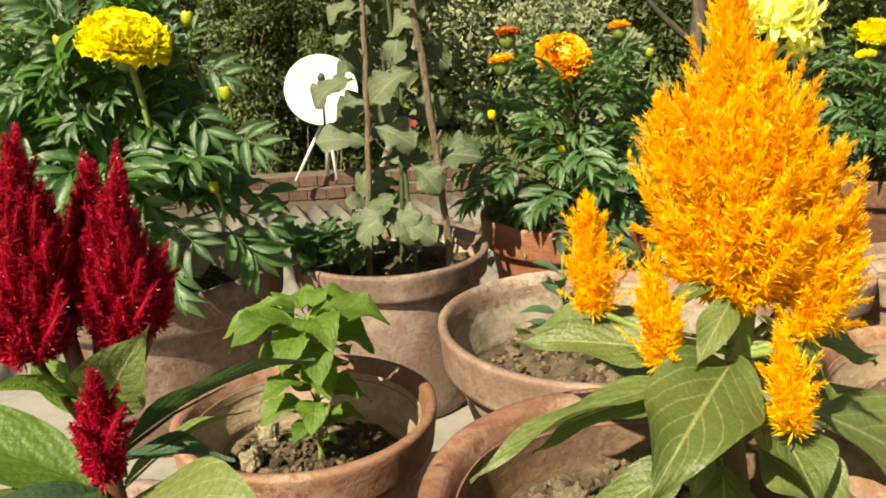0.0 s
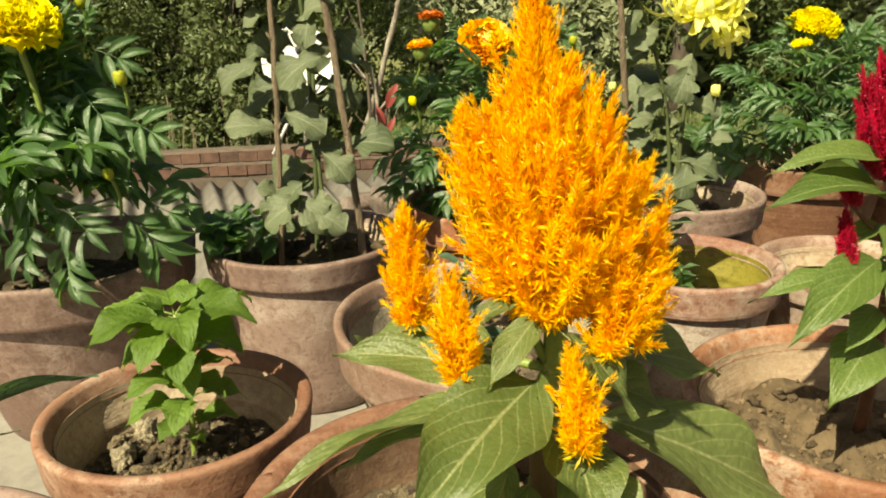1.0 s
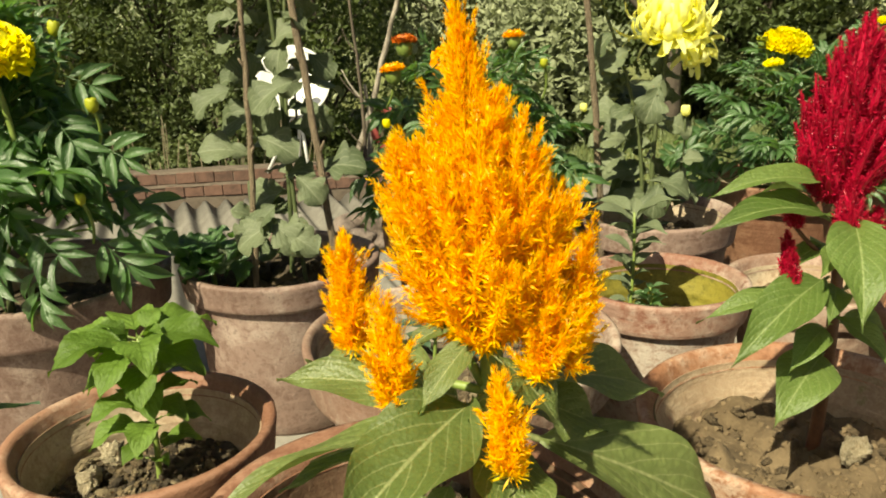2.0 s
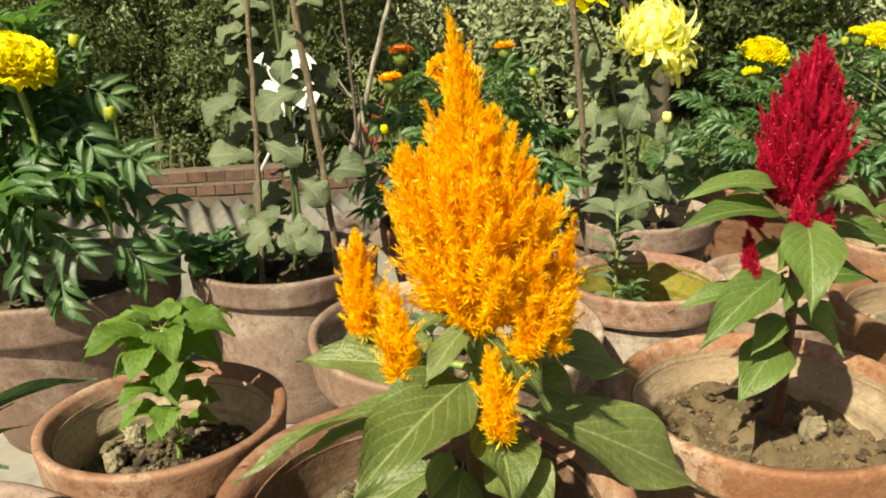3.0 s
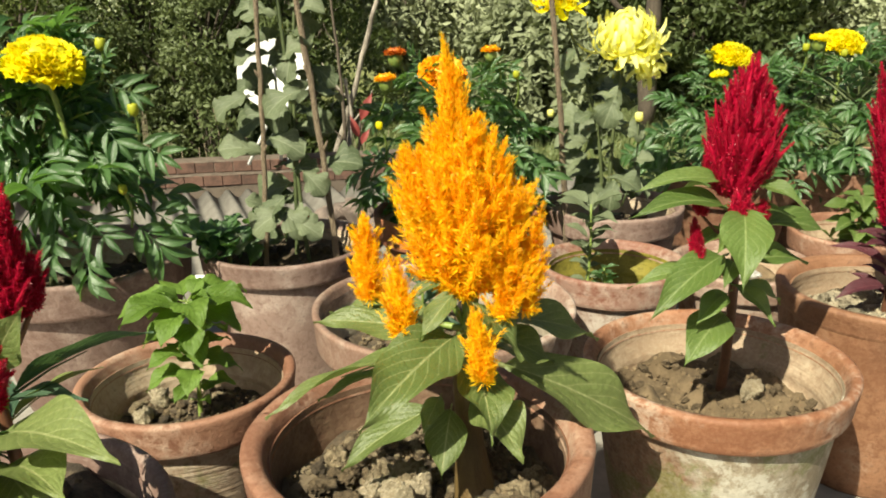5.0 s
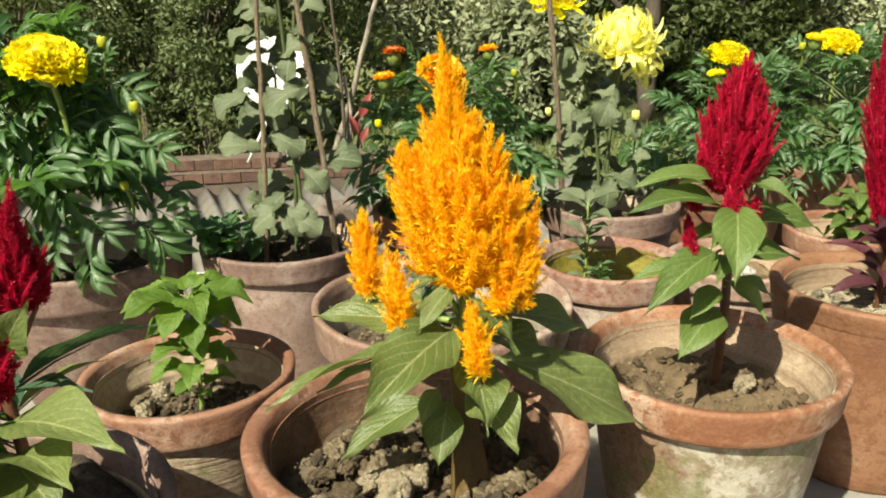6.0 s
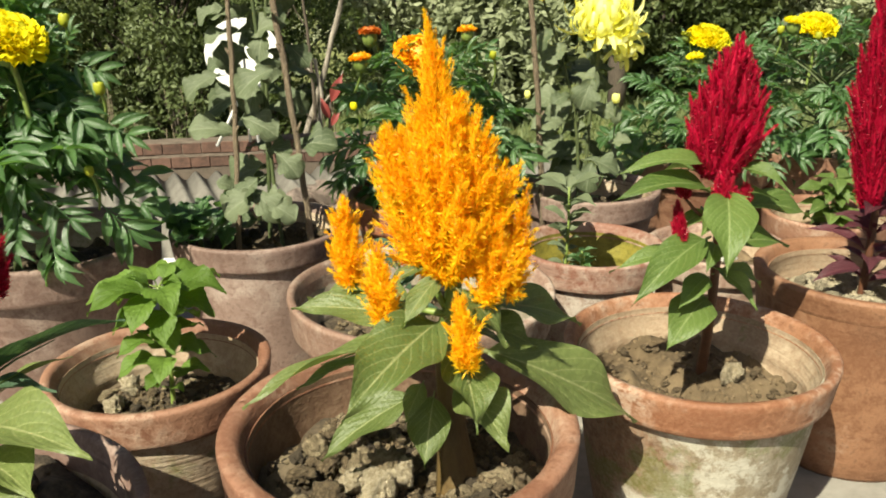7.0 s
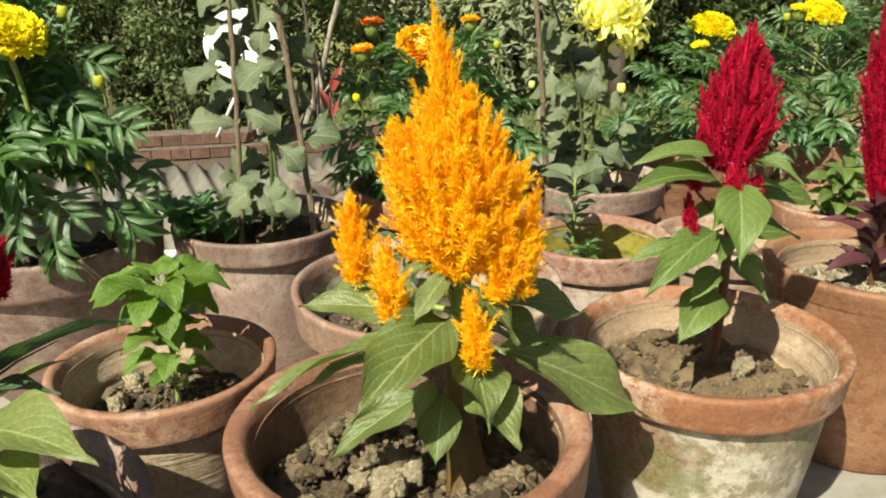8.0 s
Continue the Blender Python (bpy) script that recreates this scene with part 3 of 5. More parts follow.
PINNATE = [pinnate_mesh(LEAF_MARI, p, k) for p, k in ((3, 1), (4, 2), (3, 3), (4, 4), (3, 5))]


def pompom_mesh(mat, r, seed, rows=12, flat=0.80):
    """A double marigold head: rings of ruffled petals from a low rim to a domed top, round a solid core."""
    rng = random.Random(seed)
    s = Shape()
    s.lathe([(0.02 * r, -0.22 * r), (0.55 * r, -0.18 * r), (0.72 * r, 0.05 * r), (0.60 * r, 0.34 * r * flat / 0.8), (0.35 * r, 0.52 * r * flat / 0.8), (0.01, 0.58 * r * flat / 0.8)], 24, 0.12, 3.0)
    for i in range(rows + 2):
        q = min(1.0, i / (rows - 1))
        tilt = radians(-28 + 113 * q)
        count = int(26 * math.cos(tilt * 0.80)) + 7 if i < rows else 12
        for j in range(count):
            a = 6.2832 * (j + 0.5 * (i % 2) + rng.uniform(-.25, .25)) / count
            ln = r * (1.0 - 0.28 * q) * rng.uniform(0.86, 1.08)
            if i >= rows:
                tilt, ln = radians(rng.uniform(50, 90)), r * rng.uniform(0.62, 0.80)
            out = Vector((math.cos(a), math.sin(a), 0))
            d = out * math.cos(tilt) + Vector((0, 0, math.sin(tilt) * flat))
            w = r * rng.uniform(0.30, 0.46)
            y = Vector((-math.sin(a), math.cos(a), 0))
            up = d.cross(y) * -1
            verts, faces = [], []
            ph = rng.uniform(0, 6)
            for u in range(4):
                f = (0.25, 0.60, 0.86, 1.0)[u]
                ww = w * (0.25, 0.75, 1.0, 0.72)[u]
                for v in range(5):
                    e = v / 2 - 1
                    ruff = 0.075 * r * f * f * math.sin(e * 5.2 + ph) + 0.05 * r * f * rng.uniform(-1, 1)
                    verts.append(d * ln * f * (1 - 0.08 * e * e) + y * e * ww * 0.5 + up * (ruff - 0.18 * r * f * f * (1 - q) + 0.06 * r))
            for u in range(3):
                for v in range(4):
                    k = u * 5 + v
                    faces.append((k, k + 1, k + 6, k + 5))
            s.add(verts, faces)
    return s.mesh("flower_head", mat)


def spider_mesh(mat, r, seed, count=170):
    """A chrysanthemum head: strap petals that curl in over the top and hang loose at the rim."""
    rng = random.Random(seed)
    s = Shape()
    for i in range(count):
        q = i / count
        a = i * 2.39996 + rng.uniform(-.2, .2)
        out, y = Vector((math.cos(a), math.sin(a), 0)), Vector((-math.sin(a), math.cos(a), 0))
        el = radians(-38 + 112 * q + rng.uniform(-8, 8))
        curl = rng.uniform(1.8, 4.2) if rng.random() < 0.88 + 0.12 * q else rng.uniform(-1.6, -0.4)
        ln = r * (1.45 - 0.40 * q) * rng.uniform(0.75, 1.15)
        w = r * rng.uniform(0.18, 0.28)
        c = (out * math.cos(el) + Vector((0, 0, math.sin(el)))) * r * 0.10
        verts, faces = [], []
        for u in range(8):
            d = out * math.cos(el) + Vector((0, 0, math.sin(el)))
            up = Vector((0, 0, math.cos(el))) - out * math.sin(el)
            ww = w * (0.5, 0.8, 0.95, 1.0, 1.0, 0.92, 0.75, 0.35)[u]
            for e in (-1, 0, 1):
                verts.append(c + y * e * ww * 0.5 + up * (0.20 * ww if e else 0.0))
            c = c + d * ln / 7
            el += curl * (0.04 + 0.03 * u)
        for u in range(7):
            for v in range(2):
                k = u * 3 + v
                faces.append((k, k + 1, k + 4, k + 3))
        s.add(verts, faces)
    return s.mesh("flower_head", mat)


def bud_mesh(mat, r, open_top=0.8):
    s = Shape()
    s.lathe([(0.2 * r, -1.1 * r), (0.75 * r, -0.8 * r), (1.0 * r, 0.0), (0.9 * r, 0.7 * r), (open_top * r, 1.05 * r), (open_top * 0.6 * r, 1.0 * r), (0.02 * r, 0.9 * r)], 14, 0.05)
    return s.mesh("bud", mat)


def marigold(x, y, z0, top, spread, count, flowers, buds, label, seed, petal, leaf_len=(0.085, 0.125), low=0.06, squash=1.0, skew=(0, 0), skirt=0):
    """A bushy marigold: branches from one stem, feathered leaves along them, heads on stalks."""
    rng = random.Random(seed)
    plant = root("marigold_plant", (x, y, z0), label, "marigold")
    H = top - z0
    stem(plant, bend((0, 0, -0.03), (skew[0] * 0.6, skew[1] * 0.6, H * 0.86), 0, (0.006, 0.004, 0)), 0.0055, 0.003, STEM_DARK)
    for i in range(count):
        q = (i + 0.5) / count
        h = low + (H - low) * q ** 0.92
        a = i * 2.39996 + rng.uniform(-.3, .3)
        reach = spread * (1.25 - 0.80 * q) * rng.uniform(0.62, 1.0)
        cx, cy = skew[0] * q, skew[1] * q
        b = Vector((cx * 0.8, cy * 0.8, max(h - reach * 0.55, 0.0)))
        e = Vector((cx + reach * math.cos(a), cy + reach * math.sin(a) * squash, h))
        pts = bend(b, e, -reach * 0.10, n=5)
        stem(plant, pts, 0.0026, 0.0014, STEM_DARK, "branch")
        for t, k in ((1.0, 1), (0.86, 1), (0.66, 2)):
            for side in range(k):
                p = pts[0].lerp(pts[-1], t) + Vector((0, 0, reach * 0.10 * math.sin(math.pi * t)))
                an = a + (rng.uniform(-0.4, 0.4) if t == 1.0 else (1 if side else -1) * rng.uniform(0.7, 1.4))
                ln = rng.uniform(*leaf_len) * (0.75 + 0.25 * t) * (1.12 - 0.42 * q)
                rise = rng.uniform(-0.75, 0.25) + 0.75 * q * q
                d = Vector((math.cos(an), math.sin(an), rise)).normalized() * ln
                part("leaf", PINNATE[rng.randrange(5)], plant, "", span(p, p + d, (rng.uniform(-.8, .6), rng.uniform(-.9, .5), rng.uniform(0.4, 1))))
    # big leaves that hang out low all round, most of them over the sunny side of the pot
    for i in range(skirt):
        a = radians(-200 + 220 * ((i * 0.618034) % 1.0))
        out = Vector((math.cos(a), math.sin(a), 0))
        h = rng.uniform(0.10, 0.60) * H
        e = out * spread * rng.uniform(0.55, 0.95) + Vector((0, 0, h))
        stem(plant, bend((0, 0, h * 0.75), e, -0.02, n=4), 0.0024, 0.0014, STEM_DARK, "branch")
        d = (out + Vector((rng.uniform(-.5, .5), rng.uniform(-.5, .5), rng.uniform(-0.95, -0.15)))).normalized() * rng.uniform(*leaf_len)
        part("leaf", PINNATE[rng.randrange(5)], plant, "", span(e, e + d, (-0.3 + rng.uniform(-.3, .3), -0.75 + rng.uniform(-.3, .3), 0.8)))
    for fx, fy, fz, r, mat, tx, ty in flowers:
        head = Vector((fx - x, fy - y, fz - z0))
        stem(plant, bend(head + Vector((rng.uniform(-.02, .02), 0.01, -0.16)), head + Vector((0, 0, -r * 0.3)), 0, (0.004, 0, 0)), 0.003, 0.0042, STEM, "stalk")
        fl = part("flower_head", pompom_mesh(mat, r, rng.random()), plant, "", pose(*head, tx, ty, 40))
        part("calyx", bud_mesh(STEM, r * 0.22), fl, "green calyx", pose(0, 0, -r * 0.42))
    for bx, by, bz, r, mat in buds:
        head = Vector((bx - x, by - y, bz - z0))
        stem(plant, bend(head + Vector((rng.uniform(-.02, .02), 0.02, -0.06)), head, 0, (0.006, 0, 0)), 0.0018, 0.0024, STEM, "stalk")
        if r > 0.0115:
            fl = part("flower_head", pompom_mesh(mat, r, rng.random(), 6, 0.5), plant, "half-open head", pose(*head, rng.uniform(-8, 8), rng.uniform(-8, 8)))
            part("calyx", bud_mesh(STEM, r * 0.62), fl, "green calyx", pose(0, 0, -r * 0.55))
            continue
        part("bud", bud_mesh(mat, r * 0.8), plant, "", pose(*head, rng.uniform(-10, 10), rng.uniform(-10, 10)))
    return plant


# ---- setting ----
GROUND_Z = -3.0
g = Shape()
g.add([(-400, -60, GROUND_Z), (400, -60, GROUND_Z), (400, 900, GROUND_Z), (-400, 900, GROUND_Z)], [(0, 1, 2, 3)])
thing("ground", g.mesh("ground", GRASS), "dry green field grass reaching to the horizon", "ground", kind="structure")

# the terrace that the pots stand on; its far edge runs slantwise
t = Shape()
edge = [(-4.0, -3.0), (4.0, -3.0), (4.0, 3.0), (-4.0, -0.62)]
t.add([(x, y, z) for z in (-0.14, 0.0) for x, y in edge], [(3, 2, 1, 0), (4, 5, 6, 7)] + [(i, (i + 1) % 4, 4 + (i + 1) % 4, 4 + i) for i in range(4)])
thing("floor", t.mesh("floor", CONCRETE, False), "weathered grey concrete terrace floor", "floor", kind="structure")
t = Shape()
t.add([(x * 0.97, y * 0.97 - 0.04, z) for z in (GROUND_Z, -0.14) for x, y in edge], [(i, (i + 1) % 4, 4 + (i + 1) % 4, 4 + i) for i in range(4)])
thing("wall_terrace", t.mesh("wall_terrace", PLASTER, False), "grey plastered wall under the terrace", "wall", kind="structure")

# corrugated sheet roof
RIDGE = Vector((-0.34, 0.94, 0)).normalized()
ACROSS = Vector((RIDGE.y, -RIDGE.x, 0))
s = Shape()
pitch, steps, length = 0.262, 10, 7.25
o = Vector((-6.2, 2.6, -1.87))
cols = 40 * steps
verts = []
for k in range(9):
    for i in range(cols + 1):
        p = o + ACROSS * (i * pitch / steps) + RIDGE * (length * k / 8 + i * pitch / steps * -0.247)
        verts.append((p.x, p.y, -1.87 + 0.055 * math.sin(6.2832 * i / steps) + 0.008 * noise.noise((p.x, p.y, 0))))
s.add(verts, [(k * (cols + 1) + i, k * (cols + 1) + i + 1, (k + 1) * (cols + 1) + i + 1, (k + 1) * (cols + 1) + i) for k in range(8) for i in range(cols)])
sheet = thing("roof_sheet", s.mesh("roof_sheet", CEMENT), "weathered grey corrugated cement roof sheet", "roof", kind="structure")
so = sheet.modifiers.new("thickness", "SOLIDIFY")
so.thickness = 0.02
s = Shape()
for k in (0.25, 0.6, 0.93):
    a, b = o + RIDGE * length * k, o + RIDGE * (length * k - 2.3) + ACROSS * 10.0
    s.tube([(a.x, a.y, -2.01), (b.x, b.y, -2.01)], 0.06, 8)
    for q in (0.03, 0.5, 0.97):
        c = a.lerp(b, q)
        s.tube([(c.x, c.y, GROUND_Z), (c.x, c.y, -2.0)], 0.06, 8)
thing("roof_frame", s.mesh("roof_frame", WOOD), "plain poles carrying the sheet roof", "roof frame", kind="structure")

# low brick wall with two stepped courses of bricks
WALL = root("wall_brick", (-5.6, 9.82, 0), "low old brick wall with two stepped courses", "wall", kind="structure", turn=6)
s = Shape()
s.box((-2.0, 0.015, GROUND_Z), (6.3, 0.42, -1.625))
s.box((-2.0, 0.115, -1.63), (6.3, 0.40, -1.468))
cap = Shape()
for y0, y1, z in ((0.105, 0.405, -1.462), (-0.003, 0.12, -1.625)):
    n = 120
    cap.add([(-2.0 + 8.3 * i / n, yy + 0.010 * noise.noise((i * 0.7, yy * 9, z)), zz + 0.010 * noise.noise((i * 0.45, yy * 5, z))) for i in range(n + 1) for yy, zz in ((y0, z - 0.012), (y0 + 0.012, z + 0.004), (y1, z + 0.006))],
            [(3 * i + k, 3 * i + 3 + k, 3 * i + 4 + k, 3 * i + 1 + k) for i in range(n) for k in (0, 1)])
part("mortar_cap", cap.mesh("mortar_cap", MORTAR), WALL, "dusty worn mortar on the courses")
part("wall_core", s.mesh("wall_core", MORTAR, False), WALL, "grey mortar core of the wall")

# ---- trees and hedge ----
def tree(x, y, h, crown, clumps, leaves, size, mat, bark, seed, label, lean=(0, 0), trunk_r=0.09, low=0.35, flatten=0.75, kind="tree"):
    """A tapered trunk with limbs, and a crown of leaf clumps with gaps."""
    rng = random.Random(seed)
    nr = np.random.default_rng(seed)
    plant = root(kind, (x, y, GROUND_Z), label, kind)
    s = Shape()
    top = Vector((lean[0], lean[1], h * 0.86))
    n = 9
    trunk = [Vector((0, 0, 0)).lerp(top, i / n) + Vector((rng.uniform(-1, 1), rng.uniform(-1, 1), 0)) * 0.03 * h * (0.3 if i in (0, n) else 1) * 0.5 for i in range(n + 1)]
    s.tube(trunk, [trunk_r * (1 - 0.8 * i / n) for i in range(n + 1)], 8)
    centres = []
    for i in range(clumps):
        q = low + (1 - low) * (i + rng.random()) / clumps
        a = i * 2.39996 + rng.uniform(-.4, .4)
        r = crown * (0.35 + 0.75 * math.sin(math.pi * min(1, max(0.05, (q - low) / (1 - low) * 0.85 + 0.1)))) * rng.uniform(0.4, 1.05)
        b = trunk[min(n, int(n * max(0.15, q - 0.22)))]
        e = Vector((lean[0] * q + r * math.cos(a), lean[1] * q + r * math.sin(a), h * q))
        s.tube(bend(b, e, -0.05 * h, n=4), [trunk_r * 0.32 * (1 - 0.8 * k / 4) for k in range(5)], 5)
        centres.append((e, crown * rng.uniform(0.22, 0.42)))
    part("trunk", s.mesh("trunk", bark), plant)
    per = leaves // clumps
    P = []
    for e, r in centres:
        d = nr.normal(size=(per, 3))
        d /= np.linalg.norm(d, axis=1)[:, None]
        P.append(np.array(e) + d * (r * nr.random((per, 1)) ** 0.5) * np.array([1, 1, flatten]))
    P = np.concatenate(P)
    k = len(P)
    u = nr.normal(size=(k, 3))
    u[:, 2] -= 0.4
    u /= np.linalg.norm(u, axis=1)[:, None]
    w = np.cross(u, nr.normal(size=(k, 3)) + np.array([0, 0, 1.2]))
    w /= np.linalg.norm(w, axis=1)[:, None] + 1e-9
    nn = np.cross(u, w)
    L = size * nr.uniform(0.6, 1.35, (k, 1))
    V = np.stack([P, P + u * L * 0.5 + w * L * 0.24 + nn * L * 0.06, P + u * L, P + u * L * 0.5 - w * L * 0.24 + nn * L * 0.06], 1).reshape(-1, 3)
    i4 = 4 * np.arange(k)[:, None]
    s = Shape()
    s.add(V.tolist(), np.concatenate([i4 + np.array((0, 1, 2)), i4 + np.array((0, 2, 3))], 0).tolist(), np.tile(np.array([(0, .5), (.5, 1), (1, .5), (.5, 0)]), (k, 1)).tolist())
    part("crown", s.mesh("crown", mat, False), plant)
    return plant


HEDGE = "dense dark green hedge tree behind the wall"
tree(-6.3, 12.6, 4.8, 1.7, 46, 17000, 0.10, LEAF_FAR, BARK, 11, HEDGE, low=0.12)
tree(-4.6, 13.2, 5.2, 1.6, 46, 17000, 0.10, LEAF_FAR, BARK, 12, HEDGE, low=0.16)
tree(-3.4, 12.3, 4.4, 1.2, 40, 14000, 0.10, LEAF_FAR_PALE, BARK, 13, HEDGE, low=0.22)
tree(-2.2, 13.4, 4.9, 1.5, 46, 17000, 0.10, LEAF_FAR, BARK, 14, HEDGE, low=0.2)
tree(-8.6, 14.0, 5.6, 2.0, 46, 17000, 0.11, LEAF_FAR_PALE, BARK, 16, HEDGE, low=0.12)
# most far crowns use the haze-tinted leaf colour; there is no mist in the air
FARWOOD = "green tree at the far side of the field, haze tint in most crowns"
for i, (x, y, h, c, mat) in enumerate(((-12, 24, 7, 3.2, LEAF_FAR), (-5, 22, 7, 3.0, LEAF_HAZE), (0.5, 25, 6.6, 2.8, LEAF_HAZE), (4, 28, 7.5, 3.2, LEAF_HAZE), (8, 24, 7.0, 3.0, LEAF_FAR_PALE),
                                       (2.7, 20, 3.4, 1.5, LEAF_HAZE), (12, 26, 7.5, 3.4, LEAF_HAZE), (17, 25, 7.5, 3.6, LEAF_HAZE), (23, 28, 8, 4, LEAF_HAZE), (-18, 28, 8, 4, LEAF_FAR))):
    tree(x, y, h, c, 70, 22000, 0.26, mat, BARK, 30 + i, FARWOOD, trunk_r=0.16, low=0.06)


def bare_trunk(pts, r, label, mat=BARK_PALE, forks=3):
    rng = random.Random(len(label) + int(r * 1000))
    fine = []
    for a, b in zip(pts, pts[1:]):
        fine += [Vector(a).lerp(Vector(b), i / 5) + Vector((rng.uniform(-1, 1), rng.uniform(-1, 1), 0)) * r * 0.18 for i in range(5)]
    fine.append(Vector(pts[-1]))
    k = len(fine) - 1
    s = Shape()
    s.tube(fine, [r * rng.uniform(0.85, 1.12) * (1 - 0.45 * i / k) for i in range(k + 1)], 8)
    bare = root("bare_tree", (0, 0, 0), label, "bare tree")
    part("trunk", s.mesh("trunk", mat), bare)
    for i in (k * 2 // 5, k * 3 // 5, k * 4 // 5)[:forks]:
        side = rng.choice((-1, 1))
        tip = fine[i] + Vector((side * rng.uniform(5, 9) * r, 0, rng.uniform(7, 13) * r))
        s = Shape()
        s.tube(bend(fine[i], tip, 0, (side * r * 0.8, 0, 0), 5), [r * 0.42 * (1 - 0.14 * j) for j in range(6)], 6)
        part("branch", s.mesh("branch", mat), bare)


bare_trunk([(-1.95, 11.4, GROUND_Z), (-1.44, 11.4, -1.84), (-1.07, 11.4, -0.78), (-0.79, 11.4, 0.154), (-0.5, 11.4, 1.1)], 0.056, "pale leaning bare trunk beside the hedge", forks=0)
bare_trunk([(-1.42, 11.3, GROUND_Z), (-1.20, 11.3, -1.9), (-1.10, 11.3, -1.0), (-1.16, 11.3, -0.5)], 0.05, "pale peeling bare trunk beside the hedge")
bare_trunk([(-1.30, 11.2, GROUND_Z), (-1.22, 11.2, -1.98), (-1.19, 11.2, -0.99), (-1.22, 11.2, -0.28), (-1.3, 11.2, 0.8)], 0.035, "thin grey bare trunk beside the hedge", BARK)
sh = root("red_leaf_shoot", (-0.95, 10.8, GROUND_Z), "dry shoot with a dull red leaf", "shrub")
s = Shape()
s.tube([(0, 0, 0), (-0.05, 0, 1.2), (0.02, 0, 1.95)], [0.03, 0.025, 0.015], 6)
part("stem", s.mesh("stem", BARK), sh)
for b, t, w in (((0.02, 0, 1.93), (0.22, -0.02, 2.36), 0.3), ((0.0, 0, 1.7), (-0.12, -0.02, 2.05), 0.3), ((0.0, 0, 1.6), (0.16, 0.02, 1.86), 0.3)):
    part("leaf", leaf_mesh(LEAF_PURPLE if w < 0.2 else petals("dull_red_leaf", (0.20, 0.03, 0.03), (0.34, 0.07, 0.06), (0.4, 0.06, 0.05), 0.25, 0.6), "ovate", w), sh, "dull red leaf", span(b, t, (0, -1, 0.3)))
bare_trunk([(6.0, 21.5, GROUND_Z), (6.05, 21.5, 0), (5.9, 21.5, 3)], 0.26, "thick dark trunk at the far side of the field", BARK)
bare_trunk([(8.9, 23, GROUND_Z), (8.9, 23, 0), (9.0, 23, 3)], 0.24, "thick dark trunk at the far side of the field", BARK)

# dry stalks behind the wall
rng = random.Random(5)
s = Shape()
for i in range(70):
    x = rng.uniform(-6.5, -0.6)
    y = rng.uniform(10.9, 11.8)
    h = rng.uniform(1.3, 2.2)
    s.tube(bend((x, y, GROUND_Z), (x + rng.uniform(-.4, .4), y + rng.uniform(-.2, .2), GROUND_Z + h), 0, (rng.uniform(-.1, .1), 0, 0), 3), [0.014, 0.012, 0.01, 0.005], 4)
thing("dry_stalks", s.mesh("dry_stalks", DRY), "dry brown stalks and weeds behind the wall", "weeds", kind="stuff")


# tufts over the field
def tufts(name, x0, x1, y0, y1, count, size, mat, seed, label):
    nr = np.random.default_rng(seed)
    P = np.stack([nr.uniform(x0, x1, count), nr.uniform(y0, y1, count), np.full(count, GROUND_Z)], 1)
    u = nr.normal(0, 0.45, (count, 3)) + np.array([0, 0, 1.0])
    u /= np.linalg.norm(u, axis=1)[:, None]
    w = np.cross(u, nr.normal(size=(count, 3)))
    w /= np.linalg.norm(w, axis=1)[:, None]
    L = size * nr.uniform(0.4, 1.3, (count, 1))
    V = np.stack([P - w * L * 0.08, P + w * L * 0.08, P + u * L], 1).reshape(-1, 3)
    s = Shape()
    s.add(V.tolist(), (3 * np.arange(count)[:, None] + np.array((0, 1, 2))).tolist())
    thing(name, s.mesh(name, mat, False), label, "grass", kind="stuff")


tufts("field_grass", -9, 14, 11, 26, 45000, 0.28, LEAF_FAR_PALE, 8, "long dry green grass of the field")

# ---- satellite dish on the wall ----
dish = root("satellite_dish", (-1.93, 9.98, -0.33), "white round satellite dish on a tripod standing on the wall", "satellite dish")
s = Shape()
s.lathe([(0.004, 0.0), (0.10, 0.004), (0.2, 0.018), (0.3, 0.042), (0.39, 0.072), (0.455, 0.100), (0.462, 0.094), (0.455, 0.088), (0.39, 0.060), (0.3, 0.030), (0.2, 0.006), (0.1, -0.008), (0.004, -0.012)], 64)
FACE = pose(0, 0, 0, 68, 0, 12)
part("reflector", s.mesh("reflector", WHITE), dish, "white painted reflector bowl", FACE)
s = Shape()
s.tube([(0.0, -0.47, 0.10), (0.0, -0.30, 0.30), (0.0, 0.02, 0.46)], 0.017, 8)
arm = part("feed_arm", s.mesh("feed_arm", DARK_METAL), dish, "dark feed arm", FACE)
s = Shape()
s.tube([(0, 0.0, 0.42), (0, 0.03, 0.47), (0, 0.05, 0.52)], [0.035, 0.05, 0.03], 12)
part("receiver", s.mesh("receiver", DARK_METAL), arm, "small dark receiver horn")
for name, a, b in (("leg", (0.02, 0.12, -0.30), (-0.43, -0.02, -1.138)), ("leg", (0.02, 0.12, -0.30), (0.12, -0.05, -1.138)), ("leg", (0.02, 0.12, -0.30), (-0.05, 0.27, -1.138)), ("mast", (0.0, 0.10, -0.02), (0.02, 0.12, -0.42))):
    s = Shape()
    s.tube([a, b], 0.022, 8)
    part(name, s.mesh(name, WHITE), dish)

